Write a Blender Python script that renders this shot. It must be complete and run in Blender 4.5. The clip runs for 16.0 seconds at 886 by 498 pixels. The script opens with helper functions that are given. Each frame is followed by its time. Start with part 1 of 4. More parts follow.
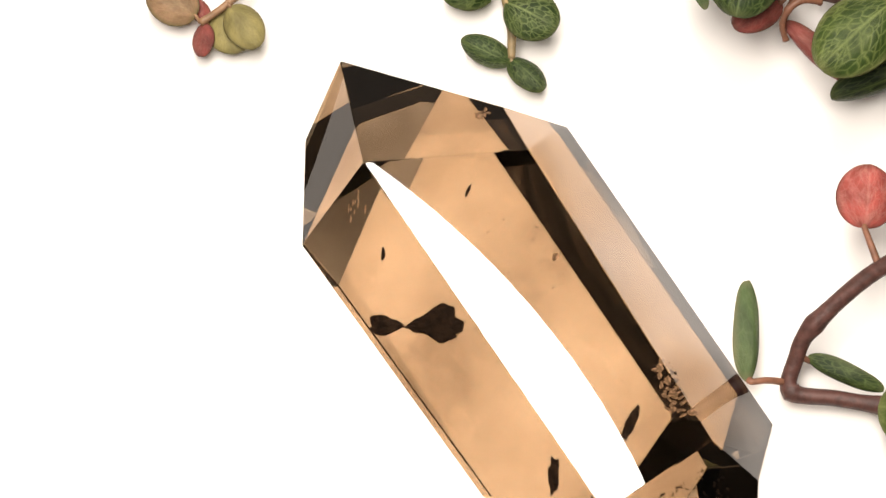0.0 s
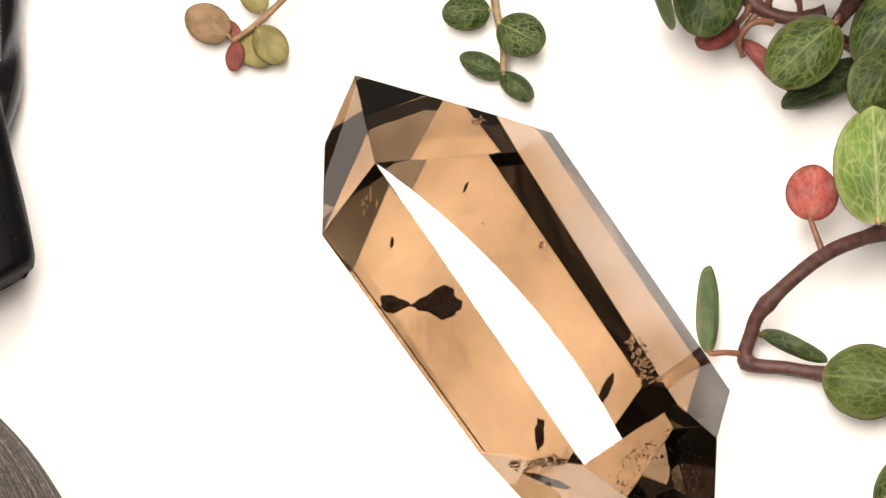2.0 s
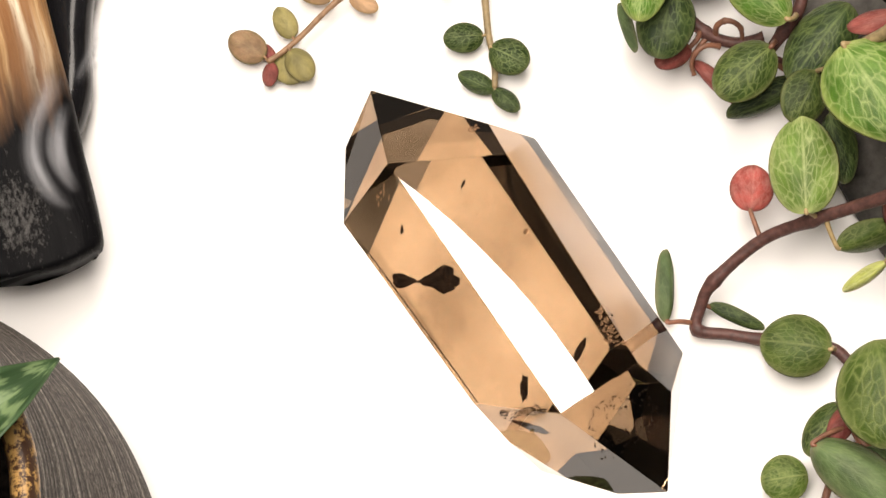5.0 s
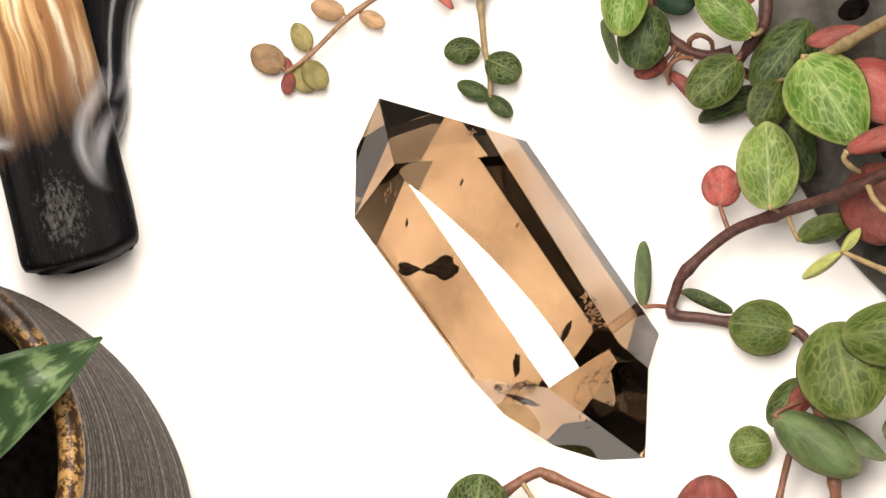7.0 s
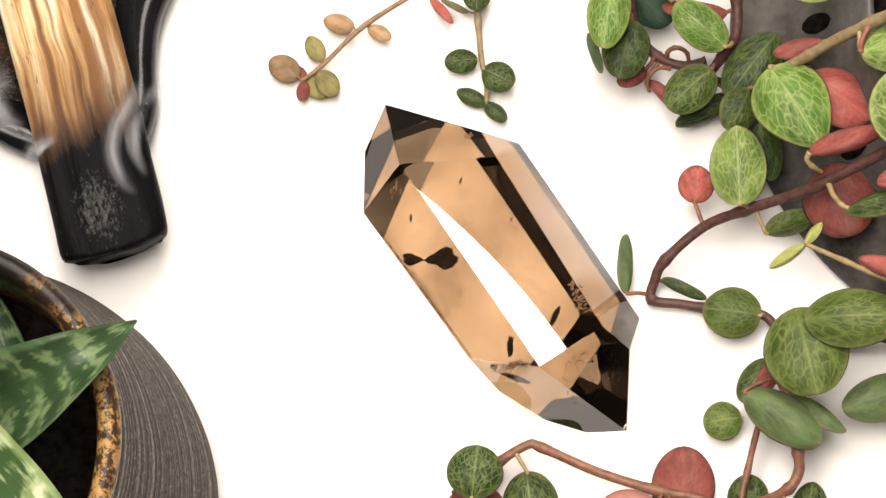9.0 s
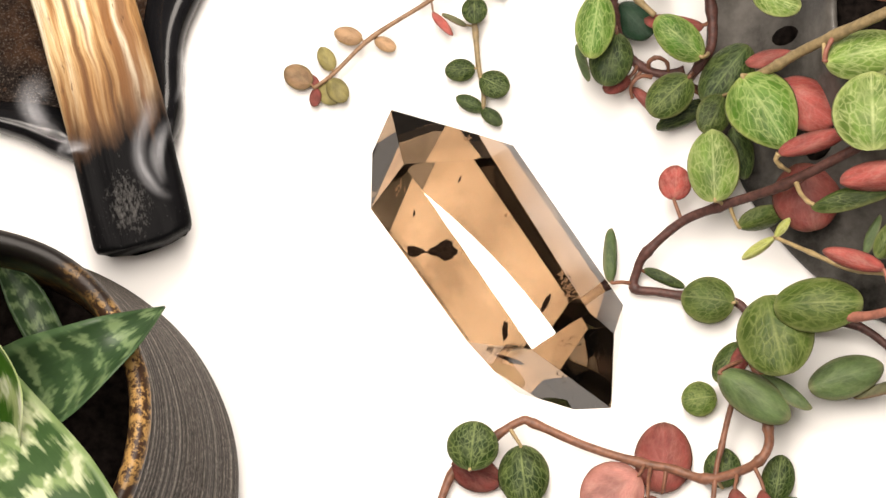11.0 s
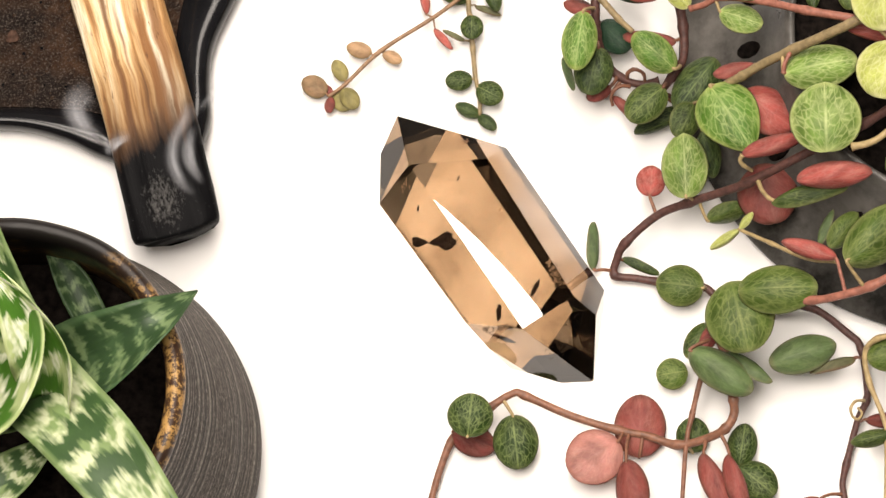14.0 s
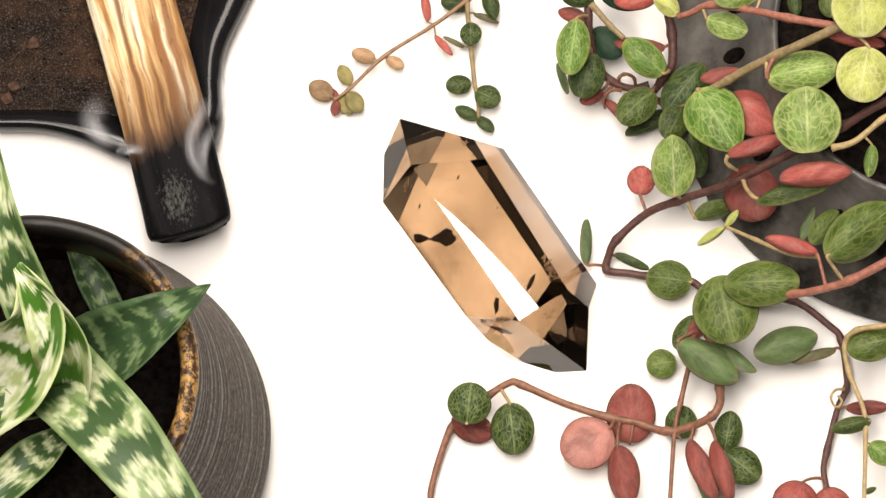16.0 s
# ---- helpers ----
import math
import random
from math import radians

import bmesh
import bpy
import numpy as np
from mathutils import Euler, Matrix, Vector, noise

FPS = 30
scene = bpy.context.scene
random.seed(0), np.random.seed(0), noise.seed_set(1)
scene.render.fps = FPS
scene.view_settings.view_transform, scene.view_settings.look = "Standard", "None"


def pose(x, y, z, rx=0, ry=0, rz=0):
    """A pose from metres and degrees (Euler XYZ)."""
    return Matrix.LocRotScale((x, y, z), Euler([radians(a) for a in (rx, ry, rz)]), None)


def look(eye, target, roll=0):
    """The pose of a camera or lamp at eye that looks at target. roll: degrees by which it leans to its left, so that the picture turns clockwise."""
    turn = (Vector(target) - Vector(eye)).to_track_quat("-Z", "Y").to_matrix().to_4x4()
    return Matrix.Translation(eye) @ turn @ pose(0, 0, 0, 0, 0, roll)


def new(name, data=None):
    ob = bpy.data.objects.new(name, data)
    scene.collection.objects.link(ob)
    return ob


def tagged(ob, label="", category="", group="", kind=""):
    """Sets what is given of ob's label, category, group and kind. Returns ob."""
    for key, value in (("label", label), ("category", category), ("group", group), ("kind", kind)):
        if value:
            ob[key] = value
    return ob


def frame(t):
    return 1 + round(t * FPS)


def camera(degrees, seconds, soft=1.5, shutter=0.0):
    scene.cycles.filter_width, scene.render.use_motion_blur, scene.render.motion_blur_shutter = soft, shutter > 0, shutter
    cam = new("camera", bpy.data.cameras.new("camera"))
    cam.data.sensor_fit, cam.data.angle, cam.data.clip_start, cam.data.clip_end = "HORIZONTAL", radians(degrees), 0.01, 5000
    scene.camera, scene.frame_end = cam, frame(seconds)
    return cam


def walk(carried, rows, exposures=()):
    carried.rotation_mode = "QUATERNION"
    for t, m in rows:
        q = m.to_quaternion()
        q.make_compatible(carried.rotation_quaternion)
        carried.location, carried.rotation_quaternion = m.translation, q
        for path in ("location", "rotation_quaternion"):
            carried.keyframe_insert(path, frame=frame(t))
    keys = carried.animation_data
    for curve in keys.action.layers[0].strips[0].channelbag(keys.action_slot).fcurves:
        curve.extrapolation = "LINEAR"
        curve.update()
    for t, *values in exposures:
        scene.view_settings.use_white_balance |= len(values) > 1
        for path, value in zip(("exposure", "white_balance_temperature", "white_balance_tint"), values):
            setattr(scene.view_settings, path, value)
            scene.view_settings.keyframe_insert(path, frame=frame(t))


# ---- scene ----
cam = camera(8.0, 16.0)
LOOK = (12.20, 3.98)
PATH = [
    (0.0, 0.05183, -0.14667, 0.74293),
    (0.5, 0.05369, -0.15294, 0.77013),
    (1.0, 0.05556, -0.15921, 0.79738),
    (1.5, 0.05743, -0.16552, 0.82474),
    (2.0, 0.05931, -0.17185, 0.85223),
    (2.5, 0.06120, -0.17822, 0.87988),
    (3.0, 0.06310, -0.18462, 0.90766),
    (3.5, 0.06502, -0.19105, 0.93558),
    (4.0, 0.06693, -0.19751, 0.96361),
    (4.5, 0.06886, -0.20399, 0.99174),
    (5.0, 0.07079, -0.21049, 1.01995),
    (5.5, 0.07272, -0.21700, 1.04822),
    (6.0, 0.07466, -0.22353, 1.07655),
    (6.5, 0.07661, -0.23007, 1.10493),
    (7.0, 0.07855, -0.23662, 1.13337),
    (7.5, 0.08050, -0.24318, 1.16186),
    (8.0, 0.08246, -0.24976, 1.19041),
    (8.5, 0.08442, -0.25635, 1.21903),
    (9.0, 0.08638, -0.26296, 1.24773),
    (9.5, 0.08835, -0.26959, 1.27649),
    (10.0, 0.09032, -0.27623, 1.30529),
    (10.5, 0.09229, -0.28287, 1.33412),
    (11.0, 0.09426, -0.28950, 1.36290),
    (11.5, 0.09622, -0.29610, 1.39155),
    (12.0, 0.09817, -0.30264, 1.41995),
    (12.5, 0.10008, -0.30909, 1.44793),
    (13.0, 0.10195, -0.31538, 1.47525),
    (13.5, 0.10376, -0.32146, 1.50164),
    (14.0, 0.10548, -0.32724, 1.52673),
    (14.5, 0.10707, -0.33262, 1.55007),
    (15.0, 0.10851, -0.33747, 1.57112),
    (15.5, 0.10975, -0.34164, 1.58921),
    (16.0, 0.11074, -0.34494, 1.60358),
]
walk(cam, [(t, pose(x, y, z, LOOK[0], LOOK[1], 0)) for t, x, y, z in PATH])
# ---------------------------------------------------------------- light
world = bpy.data.worlds.new("world")
scene.world = world
world.use_nodes = True
world.node_tree.nodes["Background"].inputs[0].default_value = (1.0, 0.95, 0.9, 1)
world.node_tree.nodes["Background"].inputs[1].default_value = 0.3

lamp_data = bpy.data.lights.new("softbox_light", "AREA")
lamp_data.shape, lamp_data.size, lamp_data.energy = "DISK", 1.456, 76.0
lamp_data.color = (1.0, 0.9, 0.805)
lamp = new("softbox_light", lamp_data)
lamp.matrix_world = look((-0.177, 0.0136, 2.2), (-0.177, 0.0136, 0.0))
# Added lamp, placed so that the crystal's top facet mirrors a white stripe.
back_data = bpy.data.lights.new("facet_stripe_light", "AREA")
back_data.shape, back_data.size, back_data.energy = "DISK", 0.8806, 57.0
back_data.color = (1.0, 0.9, 0.805)
back = new("facet_stripe_light", back_data)
back.matrix_world = look((0.1185, 1.3028, 2.2), (0.1185, 1.3028, 0.0))

scene.view_settings.exposure = 0.0
MM = 0.001


# ---------------------------------------------------------------- materials
def material(name):
    m = bpy.data.materials.new(name)
    m.use_nodes = True
    n = m.node_tree.nodes
    return m, n, m.node_tree.links, n["Principled BSDF"]


def ramp(n, links, src, stops):
    r = n.new("ShaderNodeValToRGB")
    e = r.color_ramp.elements
    while len(e) < len(stops):
        e.new(0.5)
    for el, (p, c) in zip(e, stops):
        el.position = p
        el.color = (*c, 1) if len(c) == 3 else c
    links.new(src, r.inputs[0])
    return r.outputs[0]


def mixc(n, links, fac, a, b, blend="MIX"):
    mx = n.new("ShaderNodeMix")
    mx.data_type, mx.blend_type = "RGBA", blend
    for sock, v in ((mx.inputs[0], fac), (mx.inputs[6], a), (mx.inputs[7], b)):
        if isinstance(v, (int, float)):
            sock.default_value = v
        elif isinstance(v, tuple):
            sock.default_value = (*v, 1)
        else:
            links.new(v, sock)
    return mx.outputs[2]


def calc(n, links, op, a, b=None, c=None):
    nd = n.new("ShaderNodeMath")
    nd.operation = op
    for sock, v in zip(nd.inputs, (a, b, c)):
        if v is None:
            continue
        if isinstance(v, (int, float)):
            sock.default_value = v
        else:
            links.new(v, sock)
    return nd.outputs[0]


def noise_tex(n, links, vec, scale, detail=4.0, rough=0.55):
    t = n.new("ShaderNodeTexNoise")
    t.inputs["Scale"].default_value, t.inputs["Detail"].default_value, t.inputs["Roughness"].default_value = scale, detail, rough
    if vec is not None:
        links.new(vec, t.inputs["Vector"])
    return t.outputs[0]


def bump(n, links, bsdf, height, strength, distance):
    b = n.new("ShaderNodeBump")
    b.inputs["Strength"].default_value, b.inputs["Distance"].default_value = strength, distance
    links.new(height, b.inputs["Height"])
    links.new(b.outputs[0], bsdf.inputs["Normal"])


def mapping(n, links, src, scale):
    mp = n.new("ShaderNodeMapping")
    mp.inputs["Scale"].default_value = scale
    links.new(src, mp.inputs["Vector"])
    return mp.outputs[0]


def object_coord(n):
    return n.new("ShaderNodeTexCoord").outputs["Object"]


def plain(name, color, rough=0.6, vary=0.12, scale=40.0, bump_by=0.1, gloss=0.4):
    m, n, links, bsdf = material(name)
    co = object_coord(n)
    fine = noise_tex(n, links, co, scale, 6)
    dark = tuple(c * (1 - vary) for c in color)
    light = tuple(min(1.0, c * (1 + vary)) for c in color)
    links.new(ramp(n, links, fine, [(0.35, dark), (0.65, light)]), bsdf.inputs["Base Color"])
    bsdf.inputs["Roughness"].default_value, bsdf.inputs["Specular IOR Level"].default_value = rough, gloss
    bump(n, links, bsdf, fine, bump_by, 0.0005)
    return m


def leaf_material(name, base, vein, edge, amount=0.6, rough=0.42):
    m, n, links, bsdf = material(name)
    uv = n.new("ShaderNodeUVMap").outputs[0]
    rnd = n.new("ShaderNodeObjectInfo").outputs["Random"]
    sep = n.new("ShaderNodeSeparateXYZ")
    links.new(uv, sep.inputs[0])
    across = calc(n, links, "ABSOLUTE", calc(n, links, "SUBTRACT", sep.outputs[0], 0.5))
    # net of veins: warped cells, drawn out along the leaf
    shift = n.new("ShaderNodeCombineXYZ")
    links.new(sep.outputs[0], shift.inputs[0])
    links.new(calc(n, links, "SUBTRACT", sep.outputs[1], calc(n, links, "MULTIPLY", across, 0.55)), shift.inputs[1])
    links.new(calc(n, links, "MULTIPLY", rnd, 37.0), shift.inputs[2])
    vor = n.new("ShaderNodeTexVoronoi")
    vor.feature = "DISTANCE_TO_EDGE"
    vor.inputs["Scale"].default_value = 9.0
    warp = n.new("ShaderNodeVectorMath")
    warp.operation = "MULTIPLY_ADD"
    wob = n.new("ShaderNodeTexNoise")
    wob.inputs["Scale"].default_value = 5.0
    links.new(shift.outputs[0], wob.inputs["Vector"])
    links.new(wob.outputs["Color"], warp.inputs[0])
    warp.inputs[1].default_value = (0.12, 0.12, 0.0)
    links.new(shift.outputs[0], warp.inputs[2])
    links.new(mapping(n, links, warp.outputs[0], (1.15, 0.8, 1.0)), vor.inputs["Vector"])
    net = ramp(n, links, vor.outputs[0], [(0.0, (0.85, 0.85, 0.85)), (0.045, (0.45, 0.45, 0.45)), (0.15, (0, 0, 0))])
    rib = ramp(n, links, across, [(0.0, (1, 1, 1)), (0.012, (0.8, 0.8, 0.8)), (0.035, (0, 0, 0))])
    side = calc(n, links, "ABSOLUTE", calc(n, links, "SUBTRACT", calc(n, links, "FRACT", calc(n, links, "MULTIPLY", calc(n, links, "SUBTRACT", sep.outputs[1], calc(n, links, "MULTIPLY", across, 0.9)), 4.0)), 0.5))
    sidevein = ramp(n, links, side, [(0.0, (0.5, 0.5, 0.5)), (0.09, (0, 0, 0))])
    veins = calc(n, links, "MAXIMUM", calc(n, links, "MAXIMUM", net, rib), sidevein)
    wide = noise_tex(n, links, shift.outputs[0], 2.6, 3)
    body = mixc(n, links, ramp(n, links, wide, [(0.35, (0, 0, 0)), (0.65, (1, 1, 1))]), tuple(c * 0.68 for c in base), tuple(c * 1.3 for c in base))
    blush = ramp(n, links, noise_tex(n, links, shift.outputs[0], 3.4, 5, 0.6), [(0.46, (0, 0, 0)), (0.7, (0.55, 0.55, 0.55))])
    body = mixc(n, links, blush, body, tuple(0.5 * c + 0.5 * v for c, v in zip(base, vein)))
    patch = calc(n, links, "MULTIPLY", veins, calc(n, links, "MULTIPLY", amount, ramp(n, links, noise_tex(n, links, shift.outputs[0], 4.0, 2), [(0.32, (0.35, 0.35, 0.35)), (0.62, (1, 1, 1))])))
    col = mixc(n, links, patch, body, vein)
    dots = ramp(n, links, noise_tex(n, links, shift.outputs[0], 26.0, 3, 0.65), [(0.4, (0, 0, 0)), (0.62, (1, 1, 1))])
    col = mixc(n, links, calc(n, links, "MULTIPLY", dots, 0.22), col, tuple(c * 0.55 for c in base))
    along = calc(n, links, "ABSOLUTE", calc(n, links, "SUBTRACT", sep.outputs[1], 0.5))
    rim = ramp(n, links, calc(n, links, "MAXIMUM", across, along), [(0.4, (0, 0, 0)), (0.5, (1, 1, 1))])
    col = mixc(n, links, calc(n, links, "MULTIPLY", rim, 0.7), col, edge)
    hue = n.new("ShaderNodeHueSaturation")
    links.new(col, hue.inputs["Color"])
    hue.inputs["Saturation"].default_value = 1.07
    links.new(calc(n, links, "ADD", 0.74, calc(n, links, "MULTIPLY", rnd, 0.3)), hue.inputs["Value"])
    links.new(hue.outputs[0], bsdf.inputs["Base Color"])
    bsdf.inputs["Roughness"].default_value = rough
    bsdf.inputs["Specular IOR Level"].default_value = 0.2
    bsdf.inputs["Subsurface Weight"].default_value = 0.12
    bsdf.inputs["Subsurface Radius"].default_value = (0.001, 0.001, 0.0004)
    grain = noise_tex(n, links, object_coord(n), 60.0, 4)
    bump(n, links, bsdf, calc(n, links, "ADD", calc(n, links, "MULTIPLY", veins, -0.6), grain), 0.25, 0.0006)
    return m


LEAF = {
    "green": leaf_material("leaf_green", (0.055, 0.088, 0.018), (0.26, 0.3, 0.11), (0.2, 0.22, 0.09), 0.65),
    "light": leaf_material("leaf_light_green", (0.15, 0.235, 0.055), (0.58, 0.64, 0.31), (0.5, 0.54, 0.24), 0.7),
    "bright": leaf_material("leaf_bright_green", (0.078, 0.155, 0.028), (0.44, 0.52, 0.22), (0.36, 0.4, 0.14), 0.7),
    "pale": leaf_material("leaf_pale_yellow_green", (0.4, 0.44, 0.12), (0.74, 0.74, 0.4), (0.72, 0.7, 0.38), 0.7),
    "dgreen": leaf_material("leaf_deep_green", (0.028, 0.048, 0.011), (0.24, 0.29, 0.1), (0.16, 0.17, 0.07), 0.6),
    "dark": leaf_material("leaf_dark_green", (0.016, 0.03, 0.009), (0.17, 0.22, 0.08), (0.1, 0.115, 0.05), 0.6),
    "vdark": leaf_material("leaf_blackish_green", (0.012, 0.035, 0.018), (0.05, 0.09, 0.05), (0.03, 0.04, 0.03), 0.4),
    "veined": leaf_material("leaf_dark_with_pale_veins", (0.016, 0.034, 0.006), (0.26, 0.32, 0.12), (0.1, 0.115, 0.05), 0.75),
    "grey": leaf_material("leaf_grey_green", (0.085, 0.125, 0.052), (0.22, 0.27, 0.13), (0.2, 0.19, 0.11), 0.3),
    "olive": leaf_material("leaf_olive", (0.12, 0.12, 0.06), (0.2, 0.2, 0.1), (0.14, 0.06, 0.04), 0.3),
    "oliveleaf": leaf_material("leaf_khaki", (0.27, 0.235, 0.1), (0.36, 0.32, 0.15), (0.15, 0.13, 0.06), 0.3),
    "rosy": leaf_material("leaf_rosy_olive", (0.26, 0.165, 0.1), (0.34, 0.27, 0.15), (0.1, 0.1, 0.04), 0.4),
    "peach": leaf_material("leaf_peach", (0.46, 0.3, 0.18), (0.55, 0.38, 0.24), (0.32, 0.24, 0.1), 0.25),
    "red": leaf_material("leaf_red_underside", (0.34, 0.088, 0.076), (0.6, 0.37, 0.31), (0.11, 0.05, 0.04), 0.2, 0.5),
    "redd": leaf_material("leaf_dark_red_underside", (0.2, 0.058, 0.05), (0.4, 0.21, 0.17), (0.075, 0.045, 0.03), 0.2, 0.5),
    "pink": leaf_material("leaf_pink_underside", (0.42, 0.2, 0.172), (0.7, 0.46, 0.39), (0.26, 0.11, 0.08), 0.12, 0.5),
}
STEM = {
    "bark": plain("stem_reddish_brown", (0.072, 0.03, 0.024), 0.55, 0.35, 900, 0.4),
    "olivestem": plain("stem_olive_tan", (0.2268, 0.168, 0.084), 0.55, 0.25, 700, 0.3),
    "pinkstem": plain("stem_pinkish_red", (0.2772, 0.1092, 0.0756), 0.5, 0.25, 700, 0.3),
    "copperstem": plain("stem_copper_brown", (0.18, 0.08, 0.047), 0.5, 0.3, 700, 0.3),
    "yellowstem": plain("stem_yellow_tan", (0.3528, 0.2604, 0.126), 0.5, 0.2, 700, 0.3),
    "tanstem": plain("stem_tan", (0.24, 0.14, 0.075), 0.5, 0.25, 700, 0.3),
}


def table_material():
    m, n, links, bsdf = material("white_lacquered_board")
    co = object_coord(n)
    big, fine = noise_tex(n, links, co, 9.0, 3), noise_tex(n, links, co, 500.0, 3)
    col = mixc(n, links, big, (0.80, 0.79, 0.78), (0.84, 0.83, 0.82))
    speck = ramp(n, links, noise_tex(n, links, co, 160.0, 1), [(0.79, (0, 0, 0)), (0.82, (1, 1, 1))])
    col = mixc(n, links, calc(n, links, "MULTIPLY", speck, 0.25), col, (0.5, 0.46, 0.42))
    links.new(col, bsdf.inputs["Base Color"])
    bsdf.inputs["Roughness"].default_value = 0.5
    bsdf.inputs["Specular IOR Level"].default_value = 0.3
    bump(n, links, bsdf, fine, 0.03, 0.0003)
    return m


def crystal_material():
    m, n, links, bsdf = material("smoky_quartz")
    co = object_coord(n)
    cloud = noise_tex(n, links, co, 62.0, 6, 0.62)
    col = mixc(n, links, ramp(n, links, cloud, [(0.35, (0, 0, 0)), (0.7, (1, 1, 1))]), (0.305, 0.21, 0.128), (0.135, 0.084, 0.044))
    links.new(col, bsdf.inputs["Base Color"])
    bsdf.inputs["Transmission Weight"].default_value = 1.0
    bsdf.inputs["Roughness"].default_value = 0.0
    bsdf.inputs["IOR"].default_value = 1.54
    bsdf.inputs["Coat Weight"].default_value = 0.4
    bsdf.inputs["Coat Roughness"].default_value = 0.0
    return m


def stick_material():
    m, n, links, bsdf = material("palo_santo_wood_with_charred_end")
    co = object_coord(n)
    sep = n.new("ShaderNodeSeparateXYZ")
    links.new(co, sep.inputs[0])
    sway = n.new("ShaderNodeVectorMath")
    sway.operation = "MULTIPLY_ADD"
    wn = n.new("ShaderNodeTexNoise")
    wn.inputs["Scale"].default_value = 55.0
    links.new(co, wn.inputs["Vector"])
    links.new(wn.outputs["Color"], sway.inputs[0])
    sway.inputs[1].default_value = (0.0035, 0.0, 0.0)
    links.new(co, sway.inputs[2])
    wavy = sway.outputs[0]
    grain = noise_tex(n, links, mapping(n, links, wavy, (420.0, 20.0, 300.0)), 1.0, 6, 0.62)
    broad = noise_tex(n, links, mapping(n, links, wavy, (190.0, 11.0, 120.0)), 1.0, 3, 0.5)
    streak = noise_tex(n, links, mapping(n, links, wavy, (330.0, 12.0, 200.0)), 1.0, 3, 0.5)
    wood = ramp(n, links, calc(n, links, "ADD", calc(n, links, "MULTIPLY", grain, 0.5), calc(n, links, "MULTIPLY", broad, 0.5)),
                [(0.37, (0.1, 0.04, 0.011)), (0.44, (0.42, 0.225, 0.08)), (0.51, (0.7, 0.49, 0.25)), (0.59, (0.86, 0.77, 0.58))])
    wood = mixc(n, links, ramp(n, links, streak, [(0.53, (0, 0, 0)), (0.64, (0.85, 0.85, 0.85))]), wood, (0.2016, 0.0714, 0.0151))
    # open fibres, small dark pores and one long split
    fibre = noise_tex(n, links, mapping(n, links, wavy, (1700.0, 85.0, 900.0)), 1.0, 5, 0.7)
    wood = mixc(n, links, ramp(n, links, fibre, [(0.34, (0.5, 0.5, 0.5)), (0.52, (0, 0, 0))]), wood, (0.17, 0.075, 0.022))
    pores = ramp(n, links, noise_tex(n, links, mapping(n, links, wavy, (900.0, 240.0, 900.0)), 1.0, 2, 0.6), [(0.66, (0, 0, 0)), (0.74, (0.7, 0.7, 0.7))])
    wood = mixc(n, links, pores, wood, (0.09, 0.04, 0.015))
    bent = n.new("ShaderNodeSeparateXYZ")
    links.new(wavy, bent.inputs[0])
    split = calc(n, links, "ABSOLUTE", calc(n, links, "ADD", bent.outputs[0], calc(n, links, "MULTIPLY_ADD", sep.outputs[1], -0.012, 0.0022)))
    wood = mixc(n, links, ramp(n, links, calc(n, links, "MULTIPLY", split, 1000.0), [(0.25, (0.9, 0.9, 0.9)), (0.95, (0, 0, 0))]), wood, (0.13, 0.05, 0.014))
    rag = noise_tex(n, links, mapping(n, links, wavy, (330.0, 45.0, 220.0)), 1.0, 5)
    # millimetres from the burnt end, the char reaching farther along one side
    reach = calc(n, links, "ADD", calc(n, links, "MULTIPLY", sep.outputs[1], 1000.0), calc(n, links, "MULTIPLY", calc(n, links, "SUBTRACT", rag, 0.5), 17.0))
    reach = calc(n, links, "DIVIDE", calc(n, links, "ADD", reach, calc(n, links, "MULTIPLY", sep.outputs[0], -150.0)), 60.0)
    scorch = ramp(n, links, reach, [(0.38, (0, 0, 0)), (0.55, (0.45, 0.45, 0.45)), (0.8, (1, 1, 1))])
    wood = mixc(n, links, scorch, mixc(n, links, grain, (0.02, 0.009, 0.004), (0.2, 0.09, 0.03)), wood)
    # grey ash left in the middle of the char
    dx = calc(n, links, "DIVIDE", calc(n, links, "ADD", sep.outputs[0], 0.001), 0.0055)
    dy = calc(n, links, "DIVIDE", calc(n, links, "SUBTRACT", sep.outputs[1], 0.0075), 0.0085)
    heart = calc(n, links, "SUBTRACT", 1.0, calc(n, links, "ADD", calc(n, links, "MULTIPLY", dx, dx), calc(n, links, "MULTIPLY", dy, dy)))
    patchy = calc(n, links, "ADD", noise_tex(n, links, mapping(n, links, co, (1300.0, 700.0, 1300.0)), 1.0, 6, 0.75), calc(n, links, "MULTIPLY", calc(n, links, "MAXIMUM", heart, -0.25), 0.16))
    ash = ramp(n, links, patchy, [(0.57, (0, 0, 0)), (0.82, (0.42, 0.42, 0.42))])
    char = mixc(n, links, ash, (0.003, 0.003, 0.0035), (0.252, 0.2436, 0.2352))
    burnt = ramp(n, links, reach, [(0.33, (1, 1, 1)), (0.5, (0, 0, 0))])
    links.new(mixc(n, links, burnt, wood, char), bsdf.inputs["Base Color"])
    links.new(calc(n, links, "SUBTRACT", 0.6, calc(n, links, "MULTIPLY", burnt, 0.12)), bsdf.inputs["Roughness"])
    links.new(calc(n, links, "SUBTRACT", 0.35, calc(n, links, "MULTIPLY", burnt, 0.3)), bsdf.inputs["Specular IOR Level"])
